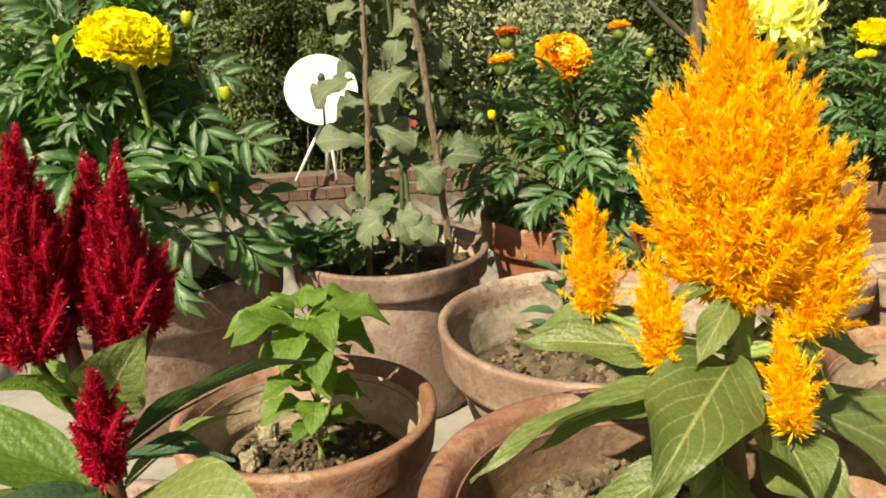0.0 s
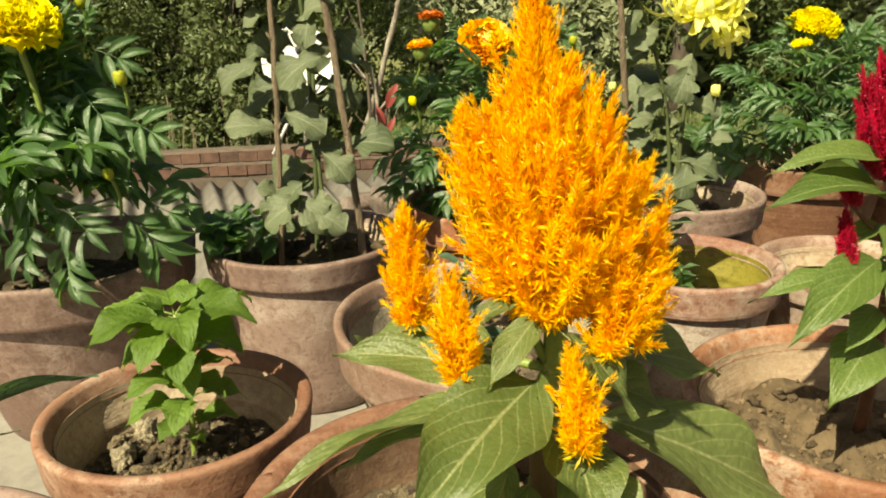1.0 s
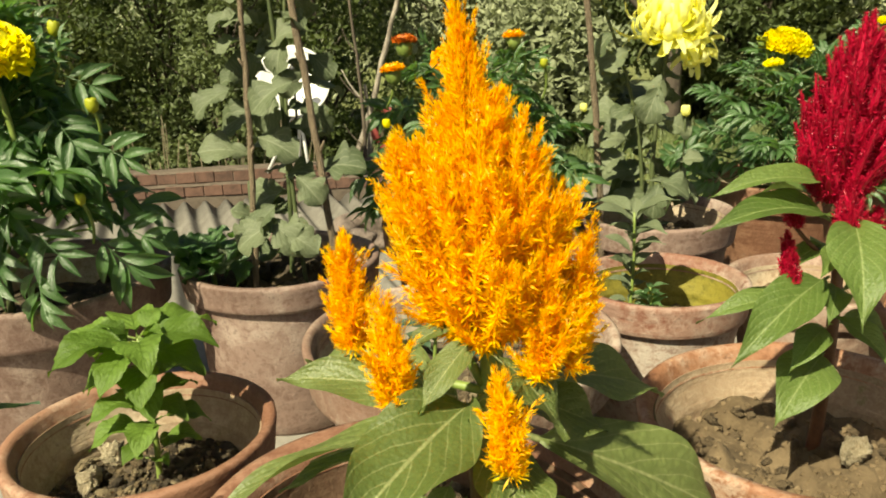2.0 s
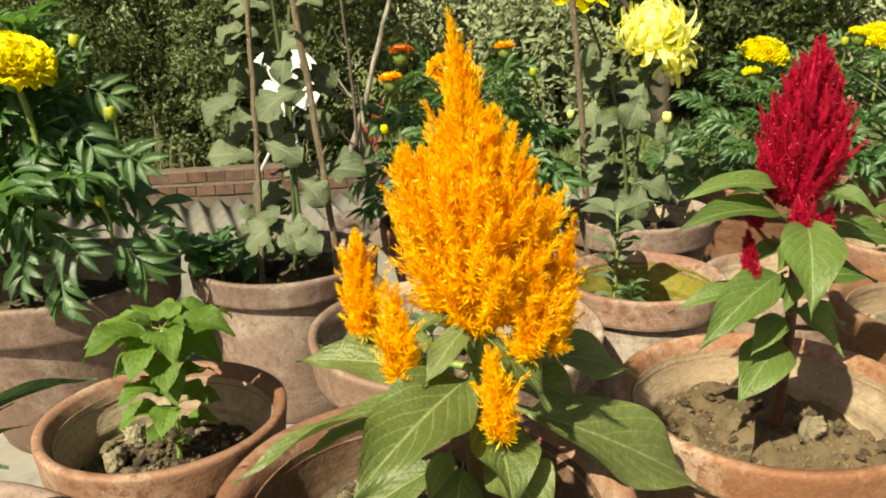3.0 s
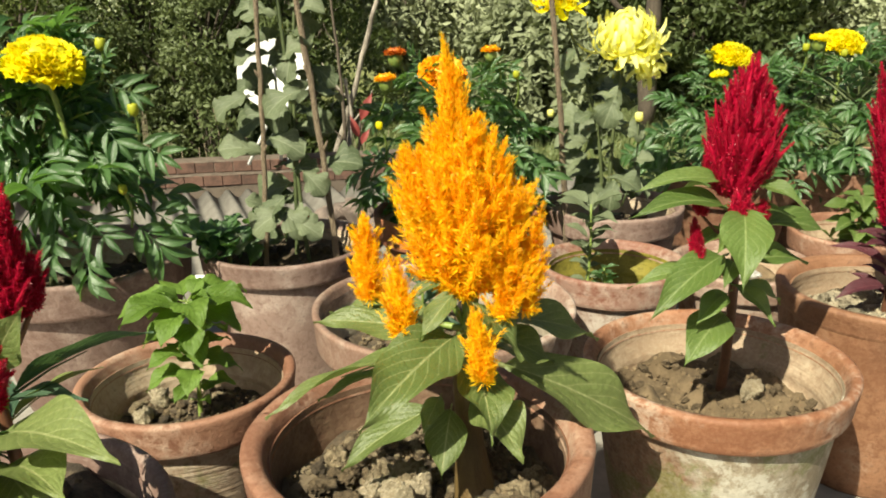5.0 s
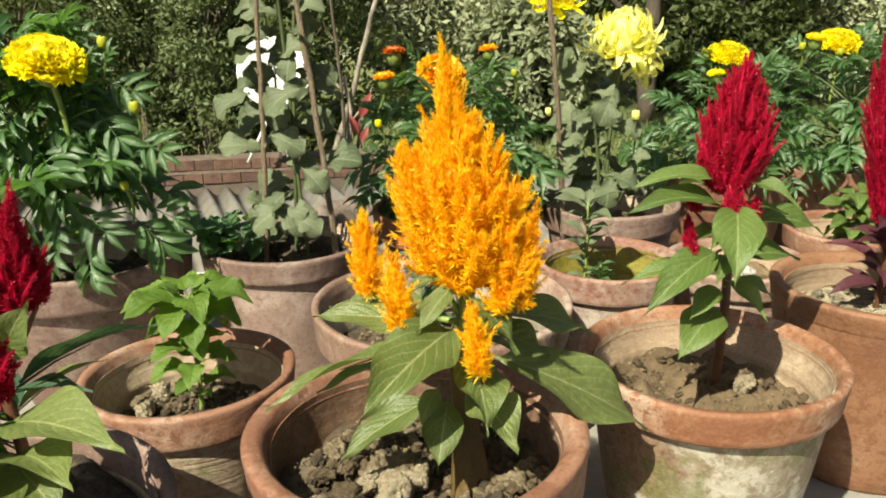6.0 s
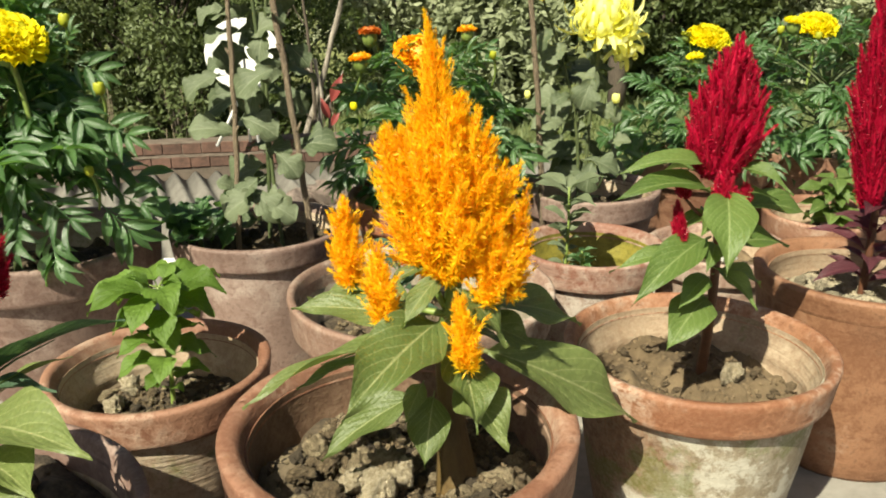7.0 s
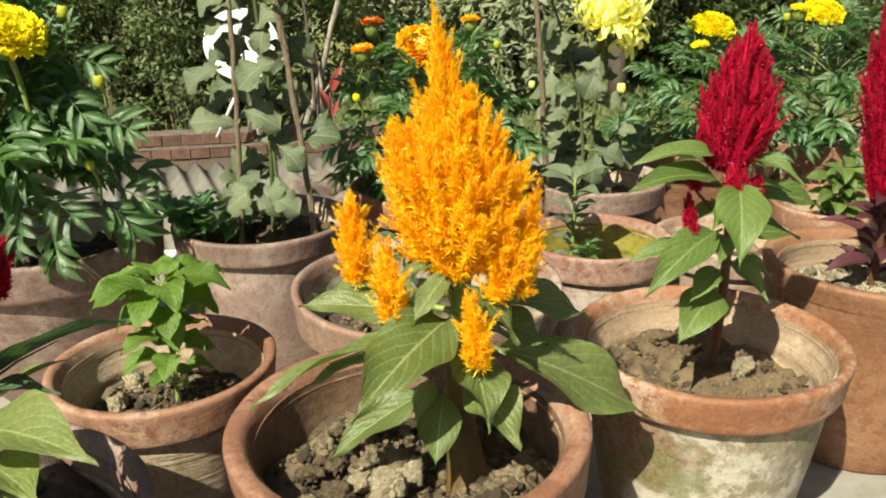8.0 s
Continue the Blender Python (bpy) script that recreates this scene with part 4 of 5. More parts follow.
# rubble and a plastic sheet on the low roof
rng = random.Random(9)
for x, y, q in ((-1.15, 8.0, 0.26), (-0.75, 8.1, 0.30), (-0.95, 7.5, 0.2), (-0.45, 8.2, 0.22), (-0.5, 7.6, 0.24), (-0.15, 7.9, 0.2), (-1.4, 7.7, 0.16)):
    thing("rubble_stone", clod_mesh(ROCK, rng.randrange(6)), "broken pinkish grey rubble on the sheet roof", "rubble", "rubble on the roof", "", pose(x, y, -1.84 + q * 0.5, rng.uniform(-20, 20), rng.uniform(-20, 20), rng.uniform(0, 360)) @ Matrix.Diagonal((q, q * 0.8, q * 0.85, 1)))
thing("plastic_sheet", clod_mesh(CLOTH, 3), "crumpled white plastic sheet on the rubble", "plastic sheet", "", "", pose(-0.2, 7.3, -1.72, 10, 4, 30) @ Matrix.Diagonal((0.30, 0.16, 0.12, 1)))

thing("plastic_bag", clod_mesh(CLOTH, 1), "small crumpled white plastic bag on the sheet roof", "plastic bag", "", "", pose(-2.02, 6.28, -1.77, 10, 20, 50) @ Matrix.Diagonal((0.075, 0.06, 0.055, 1)))
thing("paper_scrap", clod_mesh(CLOTH, 4), "crumpled white paper scrap on bare soil", "paper", "", "", pose(0.535, 0.62, 0.178, 10, 20, 50) @ Matrix.Diagonal((0.022, 0.014, 0.018, 1)))

# ---- pots ----
P_MID = flower_pot(0.0, 0.0, 0.151, 0.27, CLAY, CLAY_RIM, "weathered terracotta pot with a thick red rim", 0.052, lip=0.019, seed=1, base=0.72, lining=LINING_BROWN)
P_RED = flower_pot(0.322, 0.18, 0.143, 0.245, CLAY_MOSS, CLAY_RIM_PALE, "terracotta pot with pale mossy crusted wall", 0.038, seed=2)
P_SPROUT = flower_pot(-0.27, 0.237, 0.123, 0.215, CLAY_RIDGED, CLAY_RIM, "small dusty terracotta pot with a rolled rim", 0.040, seed=3, lining=LINING)
P_MARI = flower_pot(-0.545, 0.63, 0.17, 0.245, CLAY_PINK, CLAY_PINK, "large dusty terracotta pot with a chipped rim", 0.055, seed=4)
P_CLIMB = flower_pot(-0.228, 0.70, 0.146, 0.235, CLAY_PINK, CLAY_PINK, "tall dusty pink terracotta pot with twin sticks", 0.038, seed=5, base=0.78)
P_EMPTY = flower_pot(0.03, 0.43, 0.183, 0.22, CLAY_CHALK, CLAY_CHALK, "wide shallow chalky terracotta pot with few weeds", 0.05, base=0.6, seed=6, lining=LINING_GREY)
P_ORANGE = flower_pot(0.066, 0.87, 0.158, 0.24, CLAY_BRIGHT, CLAY_BRIGHT, "bright red terracotta pot of orange marigolds", 0.05, seed=7)
P_ALGAE = flower_pot(0.303, 0.60, 0.119, 0.218, CLAY_LIME, CLAY_ALGAE, "chalky white terracotta pot green with algae inside", 0.042, seed=8, lining=LINING_ALGAE)
P_MUM = flower_pot(0.37, 0.90, 0.135, 0.235, CLAY_PINK, CLAY_PINK, "grey-brown terracotta pot of yellow chrysanthemums", 0.045, seed=9)
P_TALL = flower_pot(0.605, 0.35, 0.137, 0.258, CLAY_RED, CLAY_RED, "smooth red terracotta pot with purple-leaved celosia", 0.03, base=0.74, seed=10, wall=0.965, lip=0.016)
P_NEAR = flower_pot(-0.37, -0.12, 0.188, 0.25, CLAY_PINK, CLAY_PINK, "shaded brown terracotta pot of red celosia", 0.05, seed=11)
P_YEL = flower_pot(0.98, 1.20, 0.19, 0.245, CLAY_RIM, CLAY_RIM, "wide terracotta pot of tall yellow marigolds", 0.05, seed=12)
P_YEL2 = flower_pot(0.68, 1.14, 0.15, 0.235, CLAY, CLAY, "terracotta pot of yellow marigolds", 0.05, seed=13)
P_BACK = flower_pot(0.525, 0.635, 0.115, 0.20, CLAY_CHALK, CLAY_CHALK, "dusty terracotta pot of bare soil", 0.038, seed=15)
P_GREEN = flower_pot(0.80, 0.80, 0.12, 0.20, CLAY_RIM, CLAY_RIM, "small terracotta pot with a leafy green seedling", 0.04, seed=14)

soil(0, 0, 0.127, 0.217, SOIL_DARK, "dark soil with pale dry clods round the stem", 0.012, 430, (CLOD_GREY, CLOD_GREY, CLOD, CLOD, SOIL_DARK), (0.0025, 0.0085), 1, 900)
soil(0.322, 0.18, 0.117, 0.192, SOIL_MUD, "cracked light brown mud with a few lumps", 0.015, 60, (SOIL_MUD,), (0.0025, 0.007), 2, 500)
soil(-0.27, 0.237, 0.099, 0.155, SOIL_DARK, "black crumbly soil with mossy clods", 0.010, 300, (CLOD_GREY, SOIL_DARK, SOIL_DARK, CLOD), (0.0025, 0.0065), 3, 700)
soil(-0.545, 0.63, 0.142, 0.185, SOIL_DARK, "dark shaded soil under the marigold", 0.010, 24, (CLOD_GREY,), (0.006, 0.013), 4, 150)
soil(-0.228, 0.70, 0.124, 0.206, SOIL_DARK, "dark shaded soil round the sticks", 0.012, 30, (CLOD_GREY,), (0.006, 0.013), 5, 200)
soil(0.03, 0.43, 0.148, 0.155, SOIL_DARK, "dark gritty soil in a wide pot", 0.010, 60, (CLOD_GREY, CLOD), (0.004, 0.010), 6, 400)
soil(0.066, 0.87, 0.132, 0.195, SOIL_DARK, "dark shaded soil under orange marigolds", 0.01, 10, (CLOD_GREY,), (0.006, 0.012), 7, 60)
soil(0.303, 0.60, 0.094, 0.150, ALGAE, "green algae-covered damp soil", 0.008, 20, (CLOD_GREY,), (0.004, 0.009), 8, 150)
soil(0.37, 0.90, 0.112, 0.19, SOIL_DARK, "dark soil under the chrysanthemum", 0.01, 10, (CLOD_GREY,), (0.006, 0.012), 9, 60)
soil(0.605, 0.35, 0.112, 0.215, STONE_PALE, "pale gritty soil with whitish stone chips", 0.010, 90, (STONE_PALE,), (0.005, 0.012), 10, 300)
soil(-0.37, -0.12, 0.163, 0.222, SOIL_DARK, "dark shaded soil under red celosia", 0.012, 50, (CLOD_GREY,), (0.006, 0.014), 11, 200)
soil(0.98, 1.20, 0.16, 0.20, SOIL_DARK, "dark soil under yellow marigolds", 0.01, 6, (CLOD_GREY,), (0.006, 0.012), 12, 30)
soil(0.68, 1.14, 0.124, 0.19, SOIL_DARK, "dark soil under yellow marigolds", 0.01, 6, (CLOD_GREY,), (0.006, 0.012), 13, 30)
soil(0.525, 0.635, 0.092, 0.16, SOIL_MUD, "bare light brown soil", 0.01, 20, (CLOD_GREY,), (0.004, 0.010), 15, 60)
soil(0.80, 0.80, 0.098, 0.155, SOIL_MUD, "light brown soil of the seedling pot", 0.01, 10, (CLOD_GREY,), (0.006, 0.012), 14, 60)
# single lumps that stand out
rng = random.Random(3)
for x, y, z, q, mat, label in ((0.361, 0.178, 0.205, 0.014, LUMP_PALE, "pale round dirt lump on the mud"), (0.385, 0.165, 0.200, 0.010, SOIL_MUD, "brown dirt lump on the mud"),
                               (-0.318, 0.268, 0.168, 0.014, LUMP_PALE, "large pale crumbly clod beside the seedling"), (-0.326, 0.236, 0.163, 0.013, LUMP_PALE, "pale crumbly clod beside the seedling"), (-0.345, 0.265, 0.160, 0.010, CLOD, "mossy clod beside the seedling"),
                               (-0.016, -0.034, 0.228, 0.019, LUMP_PALE, "large pale dry lump of earth by the stem"), (-0.002, -0.022, 0.231, 0.014, LUMP_PALE, "pale dry lump of earth by the stem"), (-0.040, -0.026, 0.228, 0.013, LUMP_PALE, "pale dry lump of earth by the stem"),
                               (-0.012, -0.018, 0.233, 0.018, CLOD, "brown lump of earth by the stem"), (-0.036, -0.008, 0.227, 0.014, CLOD, "brown lump of earth by the stem"), (0.086, -0.030, 0.223, 0.013, CLOD, "brown dry lump of earth by the pot wall"), (-0.062, 0.010, 0.225, 0.014, CLOD_GREY, "brown dry lump of earth by the pot wall"),
                               (-0.078, 0.036, 0.223, 0.013, CLOD, "brown dry lump of earth by the pot wall"), (-0.048, 0.052, 0.225, 0.015, CLOD, "brown dry lump of earth behind the stem"), (-0.058, -0.040, 0.224, 0.013, CLOD_GREY, "brown dry lump of earth by the pot wall"), (-0.086, -0.004, 0.223, 0.012, CLOD_GREY, "brown dry lump of earth by the pot wall"), (0.060, -0.062, 0.223, 0.012, CLOD_GREY, "brown dry lump of earth by the pot wall")):
    thing("earth_lump", clod_mesh(mat, 10 + rng.randrange(5), 4), label, "earth lump", "lumps of earth", "", pose(x, y, z, rng.uniform(-30, 30), 0, rng.uniform(0, 360)) @ Matrix.Diagonal((q, q * 0.85, q, 1)))


# ---- orange celosia ----
cel = root("celosia_plant", (0.036, 0.0, 0.20), "tall orange feathery celosia with broad green leaves", "celosia")
K = Vector((0.036, 0.0, 0.20))


def rel(p, k=None):
    return Vector(p) - (K if k is None else k)


base = Shape()
base.tube([(0.016, -0.018, -0.010), (0.015, -0.017, 0.000), (0.013, -0.015, 0.012), (0.010, -0.012, 0.030), (0.008, -0.010, 0.055), (0.006, -0.007, 0.085), (0.003, -0.004, 0.122), (0.003, -0.004, 0.126)], [0.027, 0.0245, 0.0205, 0.0165, 0.0130, 0.0108, 0.0092, 0.0090], 14)
part("woody_base", base.mesh("woody_base", STEM_BASE), cel, "brown woody base of the stem")
stem(cel, bend((0.003, -0.004, 0.122), (0.010, -0.004, 0.215), 0, (0.002, 0, 0)), 0.0085, 0.006, STEM)
part("plume", plume_mesh("plume", ORANGE, (rel((0.046, 0.0, 0.402)), rel((0.037, 0.008, 0.545))), ((0, 0.022), (0.10, 0.040), (0.25, 0.049), (0.42, 0.043), (0.60, 0.029), (0.78, 0.014), (0.90, 0.007), (1, 0.0015)), 330, 3, dense=250, reach=0.046, floret=0.0092, core=0.0014, splay=0.58, skirt=0.45, fluff=0.85), cel, "orange feathery main plume")
part("plume_tip", plume_mesh("plume_tip", ORANGE, (rel((0.040, 0.006, 0.490)), rel((0.029, 0.010, 0.588))), ((0, 0.014), (0.3, 0.010), (0.6, 0.0055), (0.85, 0.0025), (1, 0.0006)), 58, 8, dense=150, reach=0.026, floret=0.0064, core=0.0014, splay=0.70, fluff=0.62), cel, "tapering orange tip of the plume")
for a, b, w, n, sd in (((0.086, -0.014, 0.386), (0.099, -0.012, 0.462), 0.019, 46, 2), ((0.074, 0.006, 0.390), (0.084, 0.004, 0.485), 0.020, 44, 9), ((0.070, -0.030, 0.384), (0.078, -0.026, 0.455), 0.018, 40, 10), ((-0.037, 0.018, 0.386), (-0.040, 0.028, 0.449), 0.0165, 54, 3), ((-0.008, -0.042, 0.376), (-0.013, -0.028, 0.424), 0.0130, 48, 4),
                       ((0.051, -0.070, 0.350), (0.047, -0.060, 0.393), 0.0105, 40, 5), ((0.004, 0.0, 0.455), (-0.006, 0.0, 0.512), 0.012, 22, 6)):
    part("side_plume", plume_mesh("side_plume", ORANGE, (rel(a), rel(b)), ((0, w * 0.50), (0.25, w * 0.66), (0.55, w * 0.42), (0.8, w * 0.16), (1, w * 0.03)), n, sd, dense=125, reach=0.023, floret=0.0068, core=0.0011, splay=0.85, fluff=0.90, skirt=0.5), cel, "small orange side plume")
    stem(cel, bend(rel((0.040, -0.006, min(a[2] - 0.02, 0.37))), rel(a), 0.004), 0.003, 0.002, STEM, "branch")
up0 = (0, -0.45, 1)
for base, tip, w, arch, up in (((0.038, -0.02, 0.370), (-0.037, -0.128, 0.345), 0.50, 0.13, (0.1, -0.35, 1)), ((0.058, -0.004, 0.338), (0.224, 0.060, 0.221), 0.35, 0.10, (0.1, -0.7, 1)),
                               ((0.022, -0.004, 0.362), (-0.086, 0.016, 0.367), 0.40, 0.10, (0, -0.5, 1)), ((0.026, -0.01, 0.35), (-0.116, -0.062, 0.321), 0.25, 0.14, (-0.25, 0.16, 0.9)),
                               ((0.020, -0.02, 0.345), (-0.080, -0.030, 0.318), 0.30, 0.10, (-0.15, 0.05, 1)), ((0.020, -0.024, 0.308), (-0.062, -0.052, 0.266), 0.40, 0.13, (-0.1, -0.3, 1)),
                               ((0.046, -0.030, 0.318), (0.079, -0.096, 0.297), 0.66, 0.16, (0.2, -0.55, 1)), ((0.028, -0.034, 0.312), (0.018, -0.078, 0.272), 0.66, 0.12, (-0.1, -0.6, 0.8)), ((0.05, 0.0, 0.372), (0.171, 0.08, 0.315), 0.34, 0.12, (0, -0.5, 1)),
                               ((0.044, -0.02, 0.396), (0.084, -0.042, 0.352), 0.5, 0.2, (0.6, -0.5, 0.6)), ((0.02, 0.008, 0.372), (-0.080, 0.085, 0.345), 0.36, 0.1, up0), ((0.045, -0.02, 0.350), (0.056, -0.105, 0.318), 0.56, 0.10, (0.2, 0.3, 1)),
                               ((0.036, -0.016, 0.405), (0.004, -0.055, 0.378), 0.42, 0.12, up0), ((0.05, 0.0, 0.36), (0.125, 0.03, 0.312), 0.5, 0.12, up0), ((0.028, -0.015, 0.415), (-0.008, -0.025, 0.398), 0.36, 0.1, up0),
                               ((0.052, 0.012, 0.34), (0.10, 0.08, 0.30), 0.45, 0.1, up0), ((0.03, 0.01, 0.34), (-0.03, 0.10, 0.315), 0.45, 0.1, up0), ((0.020, -0.026, 0.318), (0.004, -0.060, 0.300), 0.5, 0.12, up0), ((0.034, -0.030, 0.345), (0.030, -0.052, 0.372), 0.5, 0.10, (0, -0.9, 0.4)), ((0.024, -0.020, 0.345), (-0.004, -0.040, 0.352), 0.4, 0.10, up0)):
    leaf(cel, LEAF_CEL, rel(base), rel(tip), w * 0.86, up, "ovate", arch * 0.5, 0.14, 0.09, n=42, half=6)

# ---- red celosia in the mossy pot ----
K2 = Vector((0.335, 0.20, 0.185))
red = root("celosia_plant", K2, "red feathery celosia with pale green leaves", "celosia")
stem(red, bend((0, 0, -0.02), (-0.010, -0.028, 0.255), 0, (0.006, 0, 0), 10), 0.0065, 0.004, STEM_RED)
part("plume", plume_mesh("plume", RED, (rel((0.322, 0.172, 0.430), K2), rel((0.332, 0.17, 0.553), K2)), ((0, 0.022), (0.16, 0.035), (0.40, 0.037), (0.62, 0.028), (0.82, 0.013), (1, 0.002)), 300, 21, dense=330, reach=0.030, floret=0.0042, core=0.0046, splay=0.30, fluff=1.0, thin=0.10), red, "crimson feathery main plume")
for a, b, w, n in (((0.319, 0.145, 0.405), (0.321, 0.148, 0.448), 0.014, 30), ((0.280, 0.145, 0.372), (0.277, 0.150, 0.406), 0.0075, 24), ((0.288, 0.165, 0.41), (0.284, 0.17, 0.43), 0.008, 14), ((0.345, 0.16, 0.402), (0.348, 0.16, 0.420), 0.008, 14)):
    part("side_plume", plume_mesh("side_plume", RED, (rel(a, K2), rel(b, K2)), ((0, w * 0.7), (0.35, w * 0.8), (0.75, w * 0.4), (1, w * 0.06)), n, 22, dense=150, reach=0.014, floret=0.0036, core=0.0022, splay=0.35, fluff=1.0, thin=0.10), red, "small crimson side plume")
    stem(red, bend(rel((0.322, 0.172, a[2] - 0.03), K2), rel(a, K2), 0.003), 0.0022, 0.0016, STEM_RED, "branch")
for base, tip, w, up in (((0.318, 0.17, 0.438), (0.211, 0.14, 0.440), 0.30, (0, -0.5, 1)), ((0.320, 0.172, 0.412), (0.203, 0.12, 0.420), 0.34, (0, -0.5, 1)), ((0.330, 0.172, 0.440), (0.382, 0.13, 0.418), 0.42, (0.2, -0.6, 1)),
                         ((0.326, 0.155, 0.418), (0.298, 0.068, 0.362), 0.62, (-0.2, -0.8, 0.7)), ((0.318, 0.165, 0.368), (0.222, 0.10, 0.322), 0.44, (0, -0.6, 1)), ((0.330, 0.175, 0.392), (0.444, 0.20, 0.370), 0.42, (0, -0.5, 1)),
                         ((0.326, 0.175, 0.298), (0.262, 0.110, 0.266), 0.66, (0, -0.5, 1)), ((0.330, 0.178, 0.350), (0.420, 0.20, 0.342), 0.46, (0, -0.5, 1)), ((0.324, 0.172, 0.322), (0.276, 0.125, 0.304), 0.52, (0, -0.5, 1)),
                         ((0.332, 0.18, 0.322), (0.400, 0.21, 0.292), 0.45, (0, -0.5, 1)), ((0.33, 0.178, 0.41), (0.378, 0.15, 0.408), 0.3, (0, -0.5, 1)), ((0.322, 0.18, 0.39), (0.275, 0.16, 0.37), 0.45, (0, -0.5, 1)),
                         ((0.322, 0.165, 0.405), (0.300, 0.145, 0.424), 0.4, (0, -0.6, 1)), ((0.326, 0.165, 0.40), (0.345, 0.14, 0.415), 0.4, (0, -0.6, 1)), ((0.322, 0.165, 0.385), (0.290, 0.12, 0.382), 0.5, (0, -0.6, 1)), ((0.324, 0.165, 0.36), (0.30, 0.12, 0.345), 0.55, (0, -0.6, 1)),
                         ((0.322, 0.18, 0.34), (0.215, 0.16, 0.334), 0.3, (0, -0.4, 1)), ((0.328, 0.19, 0.37), (0.37, 0.27, 0.35), 0.45, (0, 0.2, 1)), ((0.326, 0.19, 0.42), (0.29, 0.26, 0.41), 0.4, (0, 0.2, 1)), ((0.33, 0.18, 0.33), (0.36, 0.13, 0.30), 0.45, (0, -0.5, 1))):
    leaf(red, LEAF_RED, rel(base, K2), rel(tip, K2), w * 0.73, up, "ovate", 0.13, 0.2, 0.06, n=42, half=6)

# ---- purple-leaved red celosia in the tall pot ----
K3 = Vector((0.612, 0.365, 0.21))
pur = root("celosia_plant", K3, "tall dark red celosia with purple leaves", "celosia")
stem(pur, bend((0, 0, -0.02), (-0.004, 0, 0.20), 0, (0.004, 0, 0)), 0.006, 0.004, STEM_RED)
part("plume", plume_mesh("plume", RED, ((-0.010, 0, 0.125), (-0.016, 0.0, 0.43)), ((0, 0.010), (0.15, 0.022), (0.35, 0.034), (0.6, 0.032), (0.85, 0.016), (1, 0.002)), 420, 41, dense=260, reach=0.026, floret=0.0048, core=0.0034, splay=0.45, fluff=1.0, thin=0.10), pur, "long crimson plume")
rng = random.Random(77)
for i in range(22):
    a, z = i * 2.4, 0.02 + 0.005 * i
    ln = rng.uniform(0.045, 0.085)
    d = Vector((math.cos(a), math.sin(a), rng.uniform(-0.15, 0.5)))
    leaf(pur, LEAF_PURPLE, Vector((0, 0, z)), Vector((0, 0, z)) + d * ln, rng.choice((0.26, 0.32)), (0, -0.3, 1), "ovate", 0.12, 0.2, 0.04, n=10, half=2)

# ---- red celosia closest to the walk ----
K4 = Vector((-0.285, -0.10, 0.19))
nea = root("celosia_plant", K4, "red feathery celosia with long blue-green leaves", "celosia")
stem(nea, bend((0, 0, -0.02), (-0.015, 0, 0.24), 0, (0.006, 0, 0)), 0.0055, 0.004, STEM_RED)
for a, b, w, n in (((-0.318, -0.10, 0.42), (-0.308, -0.10, 0.515), 0.030, 190), ((-0.279, -0.09, 0.420), (-0.270, -0.09, 0.500), 0.020, 130), ((-0.275, -0.135, 0.375), (-0.270, -0.14, 0.42), 0.010, 34), ((-0.30, -0.07, 0.43), (-0.29, -0.07, 0.50), 0.022, 60), ((-0.264, -0.085, 0.425), (-0.261, -0.082, 0.455), 0.008, 20)):
    part("plume", plume_mesh("plume", RED, (rel(a, K4), rel(b, K4)), ((0, w * 0.7), (0.25, w * 0.95), (0.55, w * 0.6), (0.8, w * 0.25), (1, w * 0.04)), n, 51, dense=240, reach=0.020, floret=0.0042, core=0.0030, splay=0.25, fluff=1.0, thin=0.10), nea, "crimson feathery plume")
    stem(nea, bend(rel((-0.292, -0.10, 0.37), K4), rel(a, K4), 0.003), 0.0024, 0.0018, STEM_RED, "branch")
for base, tip, w, mat, up in (((-0.295, -0.09, 0.355), (-0.196, -0.05, 0.390), 0.34, LEAF_BLUE, (0, 0.5, 1)), ((-0.29, -0.10, 0.342), (-0.224, -0.08, 0.376), 0.30, LEAF_CEL, (0, 0.3, 1)), ((-0.29, -0.10, 0.36), (-0.227, -0.105, 0.362), 0.34, LEAF_BLUE, (0, 0.0, 1)),
                              ((-0.285, -0.12, 0.345), (-0.170, -0.20, 0.370), 0.34, LEAF_CEL, (0.1, -0.38, 1)), ((-0.285, -0.12, 0.32), (-0.205, -0.20, 0.345), 0.42, LEAF_CEL, (0.2, -0.25, 1)), ((-0.29, -0.1, 0.39), (-0.25, -0.125, 0.44), 0.5, LEAF_CEL, (0.5, -0.5, 0.6)),
                              ((-0.30, -0.09, 0.375), (-0.345, -0.06, 0.40), 0.34, LEAF_SPROUT, (0, -0.3, 1)), ((-0.295, -0.1, 0.385), (-0.268, -0.13, 0.405), 0.34, LEAF_SPROUT, (0, -0.3, 1)), ((-0.295, -0.1, 0.36), (-0.262, -0.14, 0.375), 0.36, LEAF_SPROUT, (0, -0.5, 1)), ((-0.30, -0.1, 0.395), (-0.325, -0.13, 0.415), 0.34, LEAF_SPROUT, (0, -0.5, 1)), ((-0.29, -0.1, 0.33), (-0.36, -0.02, 0.33), 0.42, LEAF_BLUE, (0, 0, 1)), ((-0.29, -0.11, 0.31), (-0.23, -0.17, 0.30), 0.5, LEAF_CEL, (0, -0.4, 1)), ((-0.29, -0.11, 0.34), (-0.34, -0.19, 0.35), 0.42, LEAF_CEL, (0, -0.4, 1))):
    leaf(nea, mat, rel(base, K4), rel(tip, K4), w, up, "ovate", 0.08, 0.2, 0.05)

